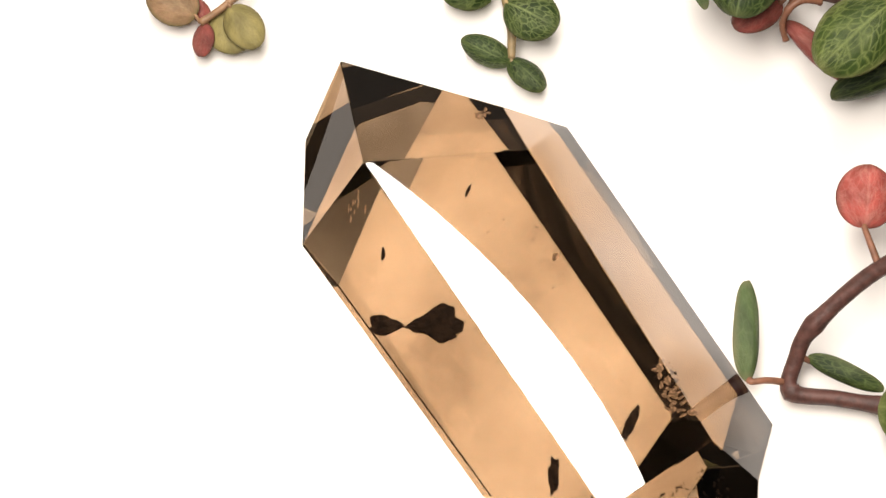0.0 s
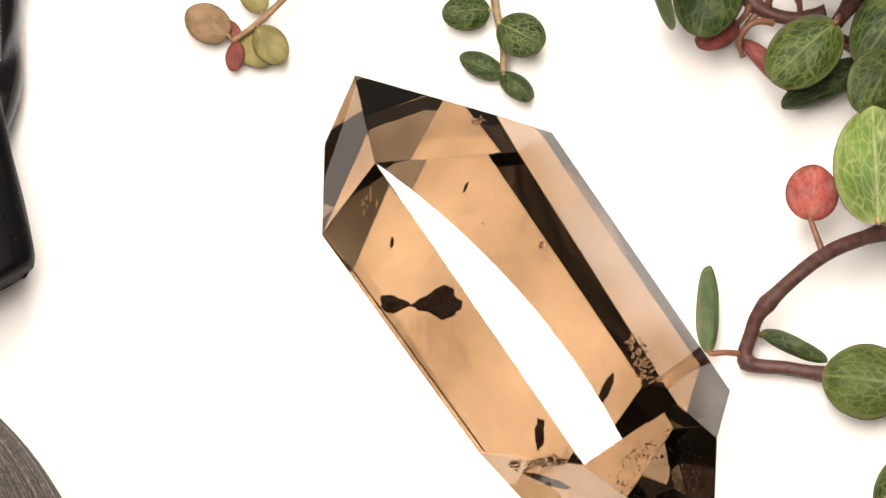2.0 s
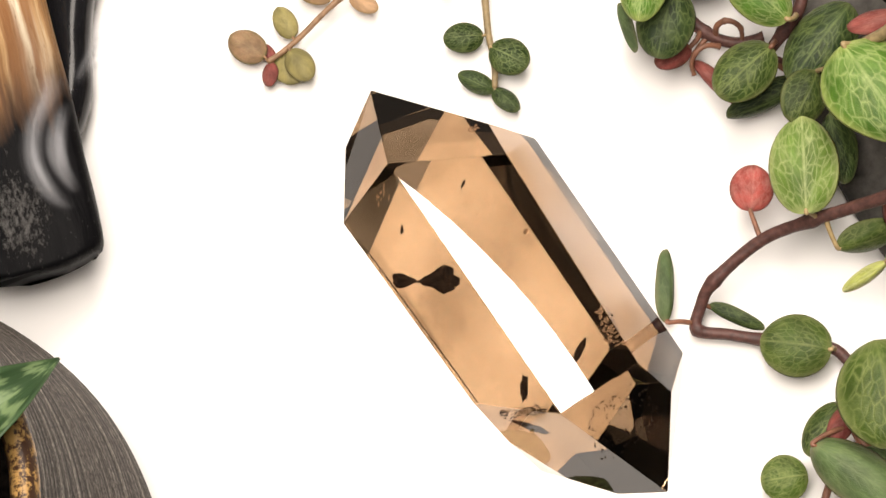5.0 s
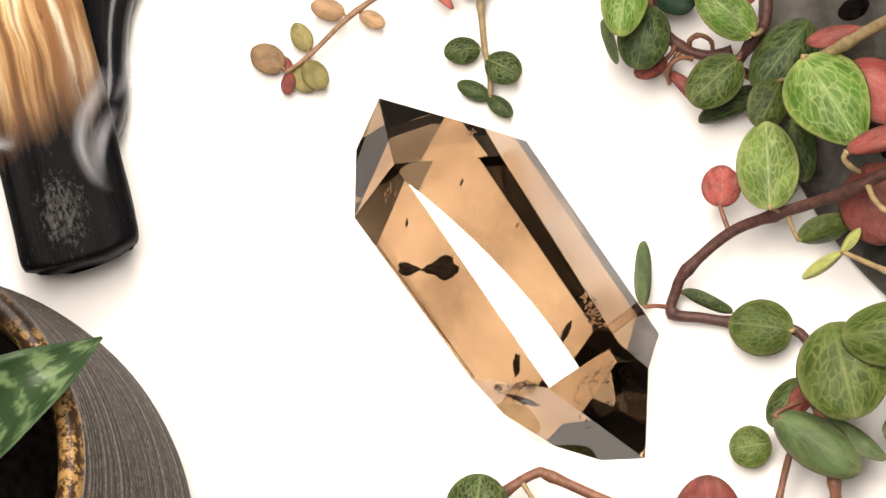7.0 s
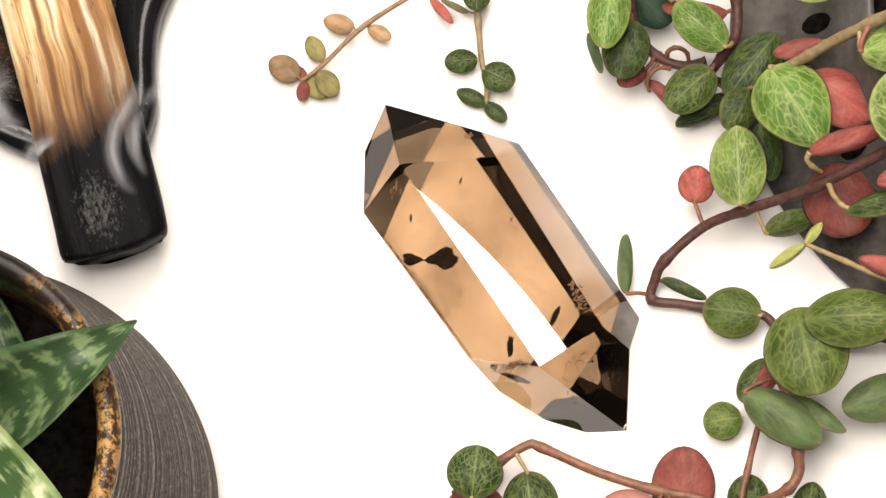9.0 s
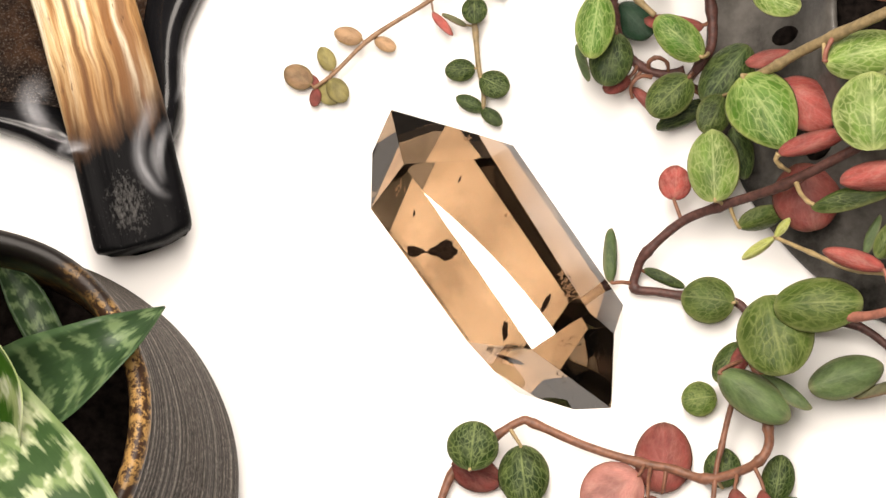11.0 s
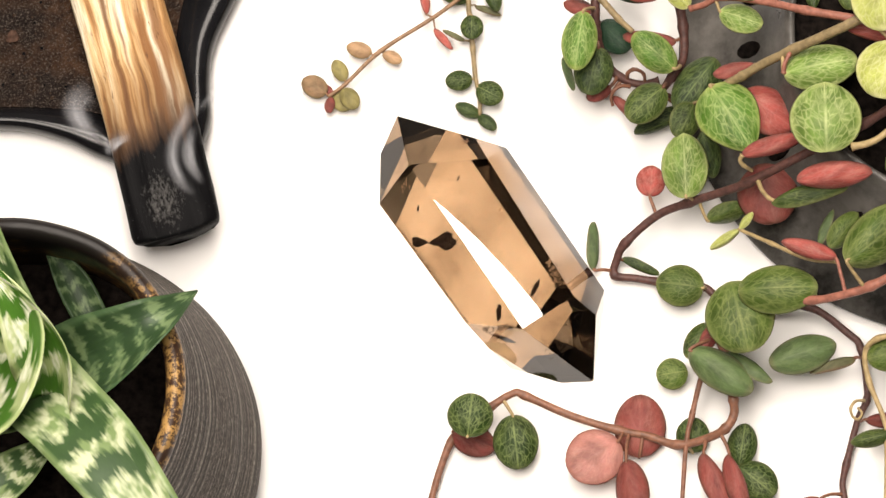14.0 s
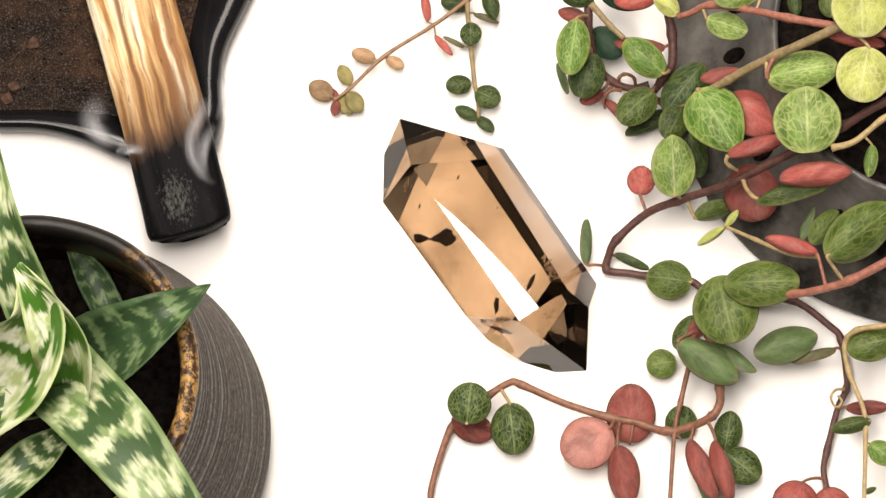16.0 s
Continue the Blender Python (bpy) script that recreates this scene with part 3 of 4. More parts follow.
def crystal():
    """A six-sided prism along y, ground to a slanting point at one end and a blunter point at the other."""
    bm = bmesh.new()
    box(bm, -60, 60, -90, 90, -13.4, 40)
    ridge_top = (-6.36, 24.17, 17.04)
    shoulder = (-17.53, 20.80, 13.81)
    crown_top = (10.49, 15.25, 14.24)
    ridge_end = (-6.66, -26.50, 22.42)
    tip = (-1.38, 37.82, 9.17)
    hip = (16.79, 18.10, 1.64)
    hip_end = (14.57, -28.39, -0.08)
    heel = (-15.29, -23.38, 10.54)
    foot = (1.08, -44.48, 10.42)
    crown_end = (8.28, -25.99, 19.06)
    step = (9.50, -33.11, 16.70)
    cut(bm, ridge_top, shoulder, ridge_end)
    cut(bm, ridge_top, crown_top, ridge_end)
    cut(bm, crown_top, crown_end, hip)
    cut(bm, hip, hip_end, (5.18, -5.14, -13.70))
    cut(bm, shoulder, heel, (-11.96, -1.29, -13.70))
    cut(bm, ridge_top, crown_top, tip)
    cut(bm, ridge_top, shoulder, tip)
    cut(bm, tip, (12.06, 21.09, 9.63), (5.34, 36.40, -13.70))
    cut(bm, crown_top, (12.06, 21.09, 9.63), hip)
    cut(bm, (12.06, 21.09, 9.63), hip, (14.43, 38.94, -13.70))
    cut(bm, shoulder, (-10.14, 32.08, 8.65), (-12.21, 25.42, -13.70))
    cut(bm, (-10.14, 32.08, 8.65), tip, (-1.96, 23.55, -13.70))
    cut(bm, ridge_end, crown_end, foot)
    cut(bm, ridge_end, heel, foot)
    cut(bm, step, hip_end, foot)
    cut(bm, hip_end, foot, (-5.72, -22.89, -13.70))
    cut(bm, heel, (-11.64, -30.72, 2.22), (-13.68, -27.15, -13.70))
    cut(bm, (-11.64, -30.72, 2.22), (-5.97, -36.95, -2.11), (-7.76, -32.17, -13.70))
    cut(bm, (-5.97, -36.95, -2.11), foot, (-2.44, -35.88, -13.70))
    bmesh.ops.remove_doubles(bm, verts=bm.verts, dist=0.02)
    bmesh.ops.scale(bm, verts=bm.verts, vec=(MM, MM, MM))
    bmesh.ops.bevel(bm, geom=bm.edges[:], offset=0.00009, segments=1, affect="EDGES")
    ob = finish(bm, "quartz_crystal", M_CRYSTAL, smooth=False)
    ob.visible_shadow = False
    ob.matrix_world = pose(0.0118, 0.0015, 0.0137, 0, 0, 33.75)
    tagged(ob, "polished double-pointed smoky quartz crystal lying on the white table", "crystal")
    return ob


def fleck(parent, x, y, z, length, width, turn, mat, seed, name="inclusion", taper=0.0, facing=(0, 0, 1)):
    """A jagged mineral grain inside the crystal, sizes in millimetres, lying along the facet that faces that way."""
    bm = bmesh.new()
    bmesh.ops.create_icosphere(bm, subdivisions=3 if length > 2 else 1, radius=1)
    for v in bm.verts:
        k = 1 + 0.45 * noise.noise(v.co * 2.3 + Vector((seed, 0, 0))) + 0.25 * noise.noise(v.co * 6 + Vector((0, seed, 0)))
        v.co.y *= 1 + taper * v.co.x
        v.co = Vector((v.co.x * length / 2 * k, v.co.y * width / 2 * k, v.co.z * min(0.5, 0.16 * min(width, length)) * k)) * MM
    ob = part(name, bm, mat, parent, smooth=False)
    lay = Vector((0, 0, 1)).rotation_difference(Vector(facing)).to_matrix().to_4x4()
    ob.matrix_local = pose(x * MM, y * MM, z * MM) @ lay @ pose(0, 0, 0, 0, 0, turn)
    return ob


quartz = crystal()


# ---------------------------------------------------------------- dish, stick
OUTER = [(-165.8, 34.5, 8), (-138.9, 35.1, 8), (-116.4, 34.7, 8), (-104.5, 34, 8), (-94, 31, 8), (-85.1, 26.7, 8), (-73.2, 23.2, 8), (-64, 24.9, 8), (-59.9, 29.6, 8), (-58, 36.8, 8),
         (-58.3, 45.6, 8), (-57.1, 55.5, 8), (-51.3, 68.4, 8), (-45.6, 82.1, 8), (-42.6, 96, 8), (-50.3, 114.8, 8), (-88, 124.9, 8), (-141.1, 124.5, 8), (-171.1, 109.5, 8), (-180.5, 70.8, 8)]
INNER = [(-163, 40.8, 8), (-139, 40.9, 8), (-116.6, 40.5, 8), (-106.1, 40.4, 8), (-97.2, 39.9, 8), (-88.2, 38.8, 8), (-77.8, 36.5, 8), (-70.1, 38.2, 8), (-68, 42.4, 8), (-67.5, 48.8, 8),
         (-67.2, 54.9, 8), (-66.5, 61, 8), (-64.8, 68.6, 8), (-60.5, 82.4, 8), (-57.6, 94.7, 8), (-63.8, 108.8, 8), (-91, 117.1, 8), (-139.4, 116.7, 8), (-164.8, 104.7, 8), (-173, 70.6, 8)]


def dish():
    out = [p * MM for p in spline(OUTER, 8, True)]
    inn = [p * MM for p in spline(INNER, 8, True)]
    mid = sum(out, Vector()) / len(out)

    def ring(k, z, shrink=1.0):
        return [(mid.x + (o.x * (1 - k) + i.x * k - mid.x) * shrink, mid.y + (o.y * (1 - k) + i.y * k - mid.y) * shrink, z) for o, i in zip(out, inn)]

    holder = empty_at("incense_dish", 0, 0, 0)
    bm = bmesh.new()
    loft(bm, [ring(0.5, 0.0003), ring(0.2, 0.0008), ring(0.05, 0.0026), ring(0.0, 0.005), ring(0.05, 0.0072), ring(0.18, 0.0086), ring(0.4, 0.0087), ring(0.65, 0.0078), ring(0.85, 0.0062), ring(1.0, 0.0044), ring(1.05, 0.0034), ring(1.1, 0.003)])
    part("body", bm, M_BLACK, holder, "glossy black glazed ceramic body with a pulled lip")
    bm = bmesh.new()
    bed = []
    for s, z in ((1.0, 0.0046), (0.94, 0.0049), (0.8, 0.0051), (0.6, 0.0052), (0.4, 0.0052), (0.2, 0.0052)):
        bed.append([(mid.x + (i.x - mid.x) * s, mid.y + (i.y - mid.y) * s, z + (0.0007 * noise.noise(Vector((i.x * s, i.y * s, s)) * 300) + 0.0004 * noise.noise(Vector((i.x * s, i.y * s, 0)) * 900) if s < 1 else 0)) for i in inn])
    loft(bm, bed, cap_first=False)
    part("burnt_bed", bm, M_ASH, holder, "rough charred brown inner surface")
    for k in range(170):
        x, y = random.uniform(-0.115, -0.065), random.uniform(0.042, 0.075)
        bm = bmesh.new()
        bmesh.ops.create_icosphere(bm, subdivisions=1, radius=random.uniform(0.0002, 0.0006))
        for v in bm.verts:
            v.co *= 1 + 0.5 * noise.noise(v.co * 900 + Vector((k, 0, 0)))
            v.co.z *= 0.5
        chip = part("charcoal_crumb", bm, M_ASH if k % 4 else M_STICK, holder, smooth=False)
        chip.location = (x, y, 0.0057)
    for k in range(5):
        bm = bmesh.new()
        bmesh.ops.create_icosphere(bm, subdivisions=1, radius=random.uniform(0.0008, 0.0017))
        for v in bm.verts:
            v.co *= 1 + 0.6 * noise.noise(v.co * 600 + Vector((k * 3.1, 0, 0)))
            v.co.z *= 0.25
        chip = part("bark_chip", bm, M_CHIP, holder, smooth=False)
        chip.matrix_local = pose(random.uniform(-0.118, -0.09), random.uniform(0.043, 0.075), 0.0059, random.uniform(-15, 15), random.uniform(-15, 15), random.uniform(0, 180))
    return tagged(holder, "black glossy ceramic dish with a charred brown bed", "dish")


dish()
STICK_END, STICK_TOP = (-65.4, 6.1, 13.5), (-90.8, 99.6, 9.5)


def palo_stick():
    a, b = Vector(STICK_END) * MM, Vector(STICK_TOP) * MM
    length = (b - a).length
    bm = bmesh.new()
    rings = []
    n = 60
    for i in range(n + 1):
        y = length * (i / n) ** 1.25
        ring = []
        bulge = 1 - 0.06 * math.exp(-y / 0.0006)
        for k in range(40):
            t = 2 * math.pi * k / 40
            x = 0.0112 * math.copysign(abs(math.cos(t)) ** 0.75, math.cos(t))
            z = (0.0042 if math.sin(t) > 0 else 0.0035) * math.copysign(abs(math.sin(t)) ** 0.6, math.sin(t))
            x *= bulge * (1 + 0.03 * noise.noise((t, y * 60, 0)))
            z *= bulge * (1 + 0.2 * noise.noise((math.cos(t) * 4, math.sin(t), y * 40)) + 0.1 * noise.noise((x * 900, z * 300, y * 60)))
            x += 0.0008 * math.sin(y * 40)
            arc = 0.0022 * (1 - (x / 0.0112) ** 2) * math.exp(-y / 0.004)
            rough = 0.0005 * noise.noise((x * 1500, z * 1500, 3.0)) * math.exp(-y / 0.003)
            ring.append((x, y - arc + rough, z))
        rings.append(ring)
    split = 27
    ob = empty_at("incense_stick", 0, 0, 0)
    loft(bm, rings[split:], cap_first=False)
    part("wood_shaft", bm, M_STICK, ob, "pale streaky palo santo wood")
    bm = bmesh.new()
    loft(bm, rings[:split + 1], cap_last=False)
    part("charred_end", bm, M_STICK, ob, "burnt black end with grey ash")
    d = (b - a).normalized()
    side = d.cross(Vector((0, 0, 1))).normalized()
    up = side.cross(d)
    ob.matrix_world = Matrix.Translation(a) @ Matrix((side, d, up)).transposed().to_4x4()
    return tagged(ob, "palo santo wood stick with a charred smoking end on the dish", "incense stick")


palo_stick()

# ---------------------------------------------------------------- aloe in its pot
POT_AT = (-94.8, -48, 94)


def aloe_pot():
    x, y, z = POT_AT
    pot = empty_at("stoneware_pot", x * MM, y * MM, 0)
    bm = bmesh.new()
    prof = [(44, 0.3), (47.4, 1.2), (49.6, 5), (50.2, 12), (49.4, 20), (47.9, 30), (45.8, 44), (43.8, 58), (42, 72), (40.8, 84), (40.2, 90)]
    line = spline([(r, h, 0) for r, h in prof], 4)
    lathe(bm, [(p.x * MM, p.y * MM) for p in line], 120, 0.012, 3.0)
    part("body", bm, M_POT, pot, "dark grey combed stoneware with fine wavy lines")
    bm = bmesh.new()
    prof = [(40.3, 89.4), (40.7, 91.4), (40.2, 93.2), (39, 94.2), (37.4, 94), (36.3, 92.4), (35.9, 89.6), (36.1, 84), (36.8, 76), (37.3, 66), (37.2, 56)]
    line = spline([(r, h, 0) for r, h in prof], 3)
    lathe(bm, [(p.x * MM, p.y * MM) for p in line], 120, 0.012, 3.0, False)
    part("rim", bm, M_RIM, pot, "brown-black glazed rim with ochre worn patches")
    bm = bmesh.new()
    rings = []
    for r in (37, 34, 29, 23, 15, 7):
        rings.append([(r * MM * math.cos(t * math.pi / 32), r * MM * math.sin(t * math.pi / 32), 0.057 + 0.0018 * noise.noise((r * 9 * MM * 30 * math.cos(t * math.pi / 32), r * 0.27 * 30 * MM * 30 * math.sin(t * math.pi / 32), 1))) for t in range(64)])
    loft(bm, rings, cap_first=False)
    part("soil", bm, M_SOIL, pot, "dark crumbly potting soil")
    return tagged(pot, "round dark stoneware pot with combed lines and glazed rim", "pot")


aloe_pot()


def aloe_leaf(parent, pts, widths, keel=0.22, lean=0.0, skin=M_ALOE):
    """A thick pointed leaf along a bent line, gutter-shaped across."""
    line = spline([Vector(p) * MM for p in pts], 8)
    ws = [v.x * MM for v in spline([(w, 0, 0) for w in widths], 8)]
    bm = bmesh.new()
    uvl = bm.loops.layers.uv.new("UVMap")
    where = {}
    rings = []
    nv = 10
    total = len(line) - 1
    for i, p in enumerate(line):
        d = (line[min(i + 1, total)] - line[max(i - 1, 0)]).normalized()
        side = d.cross(Vector((0, 0, 1))).normalized()
        up = side.cross(d).normalized()
        side, up = side * math.cos(lean) + up * math.sin(lean), up * math.cos(lean) - side * math.sin(lean)
        ring = []
        for s in (1, -1):
            for j in range(nv + 1):
                v = -1 + 2 * j / nv
                if s < 0:
                    v = -v
                    if j in (0, nv):
                        continue
                w = max(ws[i], 0.0002)
                h = keel * w * (v * v - 0.4) + (0.0 if s > 0 else -0.2 * w * (1 - v * v))
                vert = bm.verts.new(p + side * (v * w / 2) + up * h)
                where[vert] = (0.5 + 0.5 * v if s > 0 else 0.5 + 0.49 * v, i / total)
                ring.append(vert)
        rings.append(ring)
    for r, q in zip(rings, rings[1:]):
        for k in range(len(r)):
            j = (k + 1) % len(r)
            bm.faces.new((r[k], r[j], q[j], q[k]))
    bm.faces.new(rings[0][::-1])
    bm.faces.new(rings[-1])
    for fc in bm.faces:
        for lp in fc.loops:
            lp[uvl].uv = where[lp.vert]
    return part("leaf", bm, skin, parent)


aloe = empty_at("aloe_plant", 0, 0, 0)
aloe_leaf(aloe, [(-87.1, -43.9, 82), (-74.5, -41.4, 94), (-61.3, -34.4, 101), (-51.4, -25.5, 93)], [20.2, 20.5, 11.4, 0.4], 0.3, 0.1, M_ALOE_DULL_SHADE)
aloe_leaf(aloe, [(-95.1, -41.4, 84), (-82.8, -53.9, 96), (-71.5, -66.6, 102), (-57.6, -85.1, 104)], [22.9, 20.6, 19.7, 14.7], 0.12)
aloe_leaf(aloe, [(-110.5, -51.7, 81), (-98, -46.9, 99), (-91.4, -36.9, 111), (-95.3, -24.6, 117)], [26.1, 24.5, 14.6, 1.1], 0.35, 0.0, M_ALOE_HEART)
aloe_leaf(aloe, [(-85.2, -51.2, 92), (-85.3, -43.5, 106), (-90.1, -34.1, 114), (-96.2, -26, 118)], [12.2, 15.1, 10.2, 1.1], 0.4, 0.35, M_ALOE_HEART)
aloe_leaf(aloe, [(-93.4, -35.9, 84), (-98.8, -22.6, 94), (-102.4, -8.9, 102), (-104.3, 13, 106)], [14.2, 12.6, 9.4, 1.1], 0.28)
# Inner leaf low in the pot, its shade put into the skin colour.
aloe_leaf(aloe, [(-78.8, -28.1, 61), (-84.8, -16.6, 64), (-90.9, -8.6, 67)], [8, 8, 0.6], 0.2, 0.0, M_ALOE_DULL_SHADE)
aloe_leaf(aloe, [(-90, -59.3, 75), (-97.5, -66.7, 79), (-110.3, -78.3, 79)], [5.4, 10.9, 8.7], 0.2)
aloe_leaf(aloe, [(-87.9, -48.5, 77), (-100.3, -53.2, 85), (-115.8, -56.5, 89)], [9.8, 9.9, 6.6], 0.2)
tagged(aloe, "green and white banded aloe growing in a stoneware pot", "plant")

# ---------------------------------------------------------------- grey pot and the trailing plant
GREY_AT = (130, 51, 0)


def grey_pot():
    x, y, z = GREY_AT
    pot = empty_at("plastic_pot", x * MM, y * MM, 0)
    bm = bmesh.new()
    prof = [(66, 0.3), (70, 0.8), (72, 2.2), (70, 4), (65, 7), (58, 12), (50, 21), (45.6, 29.6), (44, 31), (43, 30.4), (43, 28), (44, 20)]
    line = spline([(r, h, 0) for r, h in prof], 3)
    lathe(bm, [(p.x * MM, p.y * MM) for p in line], 128)
    part("body", bm, M_PLASTIC, pot, "smoky grey glossy plastic body")
    bm = bmesh.new()
    rings = []
    for r in (43.6, 40, 34, 26, 16, 6):
        rings.append([(r * MM * math.cos(t * math.pi / 32), r * MM * math.sin(t * math.pi / 32), 0.026 + 0.002 * noise.noise((r * math.cos(t * math.pi / 32) * 0.3, r * math.sin(t * math.pi / 32) * 0.3, 5))) for t in range(64)])
    loft(bm, rings, cap_first=False)
    part("soil", bm, M_SOIL, pot, "dark damp potting soil")
    # Dark blobs set on the wall, standing in for the shade inside drain slots.
    for k in range(9):
        a = radians(168 + 14 * (k - 2))
        bm = bmesh.new()
        bmesh.ops.create_icosphere(bm, subdivisions=2, radius=1)
        for v in bm.verts:
            v.co = Vector((v.co.x * 0.0009, v.co.y * 0.0021, v.co.z * 0.0044))
        slot_blob = part("slot_shade_blob", bm, M_SOIL, pot)
        slot_blob.matrix_local = pose(0.0545 * math.cos(a), 0.0545 * math.sin(a), 0.0158, 0, 0, math.degrees(a)) @ pose(0, 0, 0, 0, -42, 0)
    return tagged(pot, "smoky grey plastic pot half hidden by trailing leaves", "pot")


grey_pot()
plant = empty_at("trailing_plant", 0, 0, 0)
stem = add_stem(plant, [(117.8, 31.2, 45), (110.1, 27.7, 42), (103.7, 24.8, 38), (89.6, 19.3, 31.3), (75.2, 14.1, 22.9), (67.9, 12.6, 18.4), (60.6, 11.3, 14.2), (52.5, 9.1, 9.8), (44.6, 3.1, 6.3), (42.4, -0.6, 4.2), (41.8, -4.2, 2.8), (47.1, -5.1, 2.8), (52.9, -6.1, 2.8), (63.4, -7.5, 3.1), (67.5, -10.6, 3.2), (74.7, -12.5, 3.4), (89.2, -13, 3.8), (99.2, -20.1, 4), (102, -23.6, 4), (103.3, -32.2, 4), (103.2, -36.6, 4), (100.9, -41.7, 4), (98, -52.6, 4), (97.1, -58.4, 4), (99.2, -67.2, 4)], 1.15, "bark")
for row in [
    (37, -3.5, 37.1, 8.9, 4.1, 5.6, "grey", 50),
    (50.8, 14, 51.5, 21.8, 7.4, 9.8, "red", 10),
    (60, 11.4, 59.4, 28, 11.6, 19.4, "light", 0),
    (63.9, 29.7, 65.8, 18.3, 5.6, 12.4, "dark", 10),
    (64.9, 7.1, 75.3, 10.4, 6.2, 12.5, "green", 45),
    (43.6, -0.6, 52.7, -4.6, 3.3, 4.2, "dark", 55),
    (63.7, -8.6, 52, -6.7, 10.6, 7, "green", 0),
    (100.7, -26.8, 89.2, -30, 3.7, 9, "olive", 50),
    (59.6, -28.8, 51.9, -29.9, 8, 4.5, "green", 0),
    (102.8, -42, 114.2, -42.1, 4.2, 8, "redd", 10),
    (91.9, -61.2, 87.5, -71.7, 11.9, 7.8, "red", 0),
    (97.2, -62.4, 101.1, -71.8, 9.8, 5, "red", 0),
]:
    add_leaf(stem, *row)
stem = add_stem(plant, [(104.1, 48.9, 48), (98.3, 46.6, 46), (87, 43.3, 39.1), (79.8, 41.4, 33.4), (74.1, 39.2, 29.4), (69.1, 37.5, 25.8), (66.5, 36.3, 23.6)], 1.3, "olivestem")
for row in [
    (66.3, 37.1, 76.4, 20.7, 15.5, 29.1, "bright", 0),
    (74, 36.5, 86.3, 27.6, 11.5, 23.5, "red", 0),
    (77.3, 43.2, 66.9, 41, 4.9, 25, "redd", 20),
    (67.6, 47.1, 57.7, 34.2, 10.4, 15.9, "dark", 0),
    (62.1, 35.7, 57.9, 26.8, 8, 16.7, "dgreen", 20),
    (94.6, 16.3, 94.2, 34, 17.6, 45.4, "light", 0),
    (84.3, 37.6, 102.3, 40.9, 11.1, 38.3, "light", 0),
    (110.2, 42.4, 107.5, 28.2, 14.4, 50, "pale", 0),
    (108.3, 60.1, 108.8, 44.1, 15.7, 52, "pale", 0),
    (99.6, 47.6, 114.3, 44.7, 4.5, 41, "red", 35),
    (74.1, 18.5, 89.2, 23.1, 5.3, 32, "red", 40),
    (65.4, 29.1, 66.2, 18, 5.3, 11.7, "dark", 10),
]:
    add_leaf(stem, *row)
stem = add_stem(plant, [(118.1, 45.9, 46), (102.7, 49, 45), (90, 52.2, 41.8), (81.6, 55.1, 38.3), (70.1, 58.2, 33.2), (65, 57.2, 29.4), (61.7, 56.9, 27.1)], 1.1, "pinkstem")
for row in [
    (68.9, 55.1, 79.3, 51.4, 7.2, 31.3, "light", 0),
    (82.8, 60.6, 71, 58.2, 6.8, 37.7, "light", 0),
    (91, 62.9, 91.8, 56, 3.7, 28.6, "dark", 0),
    (100.3, 62, 100.7, 54.7, 5.9, 32, "dgreen", 0),
    (61.3, 57.3, 55.6, 64, 5.4, 27, "pale", 0),
    (56.3, 64.4, 44.7, 62.8, 7.2, 22.2, "red", 0),
]:
    add_leaf(stem, *row)
stem = add_stem(plant, [(57.2, 68.4, 17.3), (58.3, 62.2, 17.5), (59.6, 54.8, 17), (59.5, 47.4, 15.5), (56.5, 43.2, 13), (53.5, 39.8, 10.5)], 1.35, "bark")
for row in [
    (57.5, 43.3, 47.5, 52.2, 8.6, 21, "bright", 0),
    (57.9, 51.8, 44.7, 53.5, 5.6, 16, "redd", 30),
    (54.7, 40.3, 45.7, 32.2, 9.3, 15.6, "dgreen", 0),
    (59.5, 36.5, 47.1, 30.3, 5.4, 5.9, "dark", 45),
]:
    add_leaf(stem, *row)
stem = add_stem(plant, [(38.2, 69.2, 15.4), (37.9, 62, 14), (38, 55.3, 11.2), (39.7, 49.1, 8.4), (43.6, 44.9, 7), (48.4, 43.2, 6.3), (53.2, 44.1, 6.3)], 1.25, "bark")
for row in [
    (35.3, 58.5, 33.1, 43.5, 8.9, 21, "bright", 0),
    (38.7, 50.9, 35.9, 38.9, 9.8, 14.7, "dark", 0),
    (29.3, 49.4, 32, 40.9, 3, 9.8, "grey", 55),
    (41.3, 42.1, 35.4, 38.9, 4.3, 9.1, "redd", 0),
    (37.3, 60.7, 29.9, 62.9, 4.4, 12.6, "redd", 10),
    (39.7, 65.1, 31, 65.7, 6, 16.8, "dark", 0),
    (38.6, 59.1, 45.9, 51.6, 8.1, 7, "vdark", 0),
    (40.3, 69.2, 51.2, 63.8, 6.6, 11.2, "vdark", 0),
    (41.3, 40.3, 49.1, 32.7, 3.2, 5.6, "redd", 35),
]:
    add_leaf(stem, *row)
stem = add_stem(plant, [(38.9, 62.4, 19.6), (41.1, 59.8, 19.6), (43.7, 56.8, 18.9), (47.2, 53.6, 18.2)], 0.95, "olivestem")
stem = add_stem(plant, [(100.7, 17.7, 44), (106.3, 18.8, 46), (113, 23.7, 48), (117.6, 26.4, 50)], 0.9, "yellowstem")
for row in [
    (110.6, 18.2, 109.6, 10, 3.8, 45, "bright", 20),
]:
    add_leaf(stem, *row)
stem = add_stem(plant, [(120, -7.1, 38), (112.7, -10.8, 36), (104.5, -14.2, 33), (97.4, -15.7, 30), (90.4, -16, 25.9), (81.2, -14.7, 21.5)], 1.25, "pinkstem")
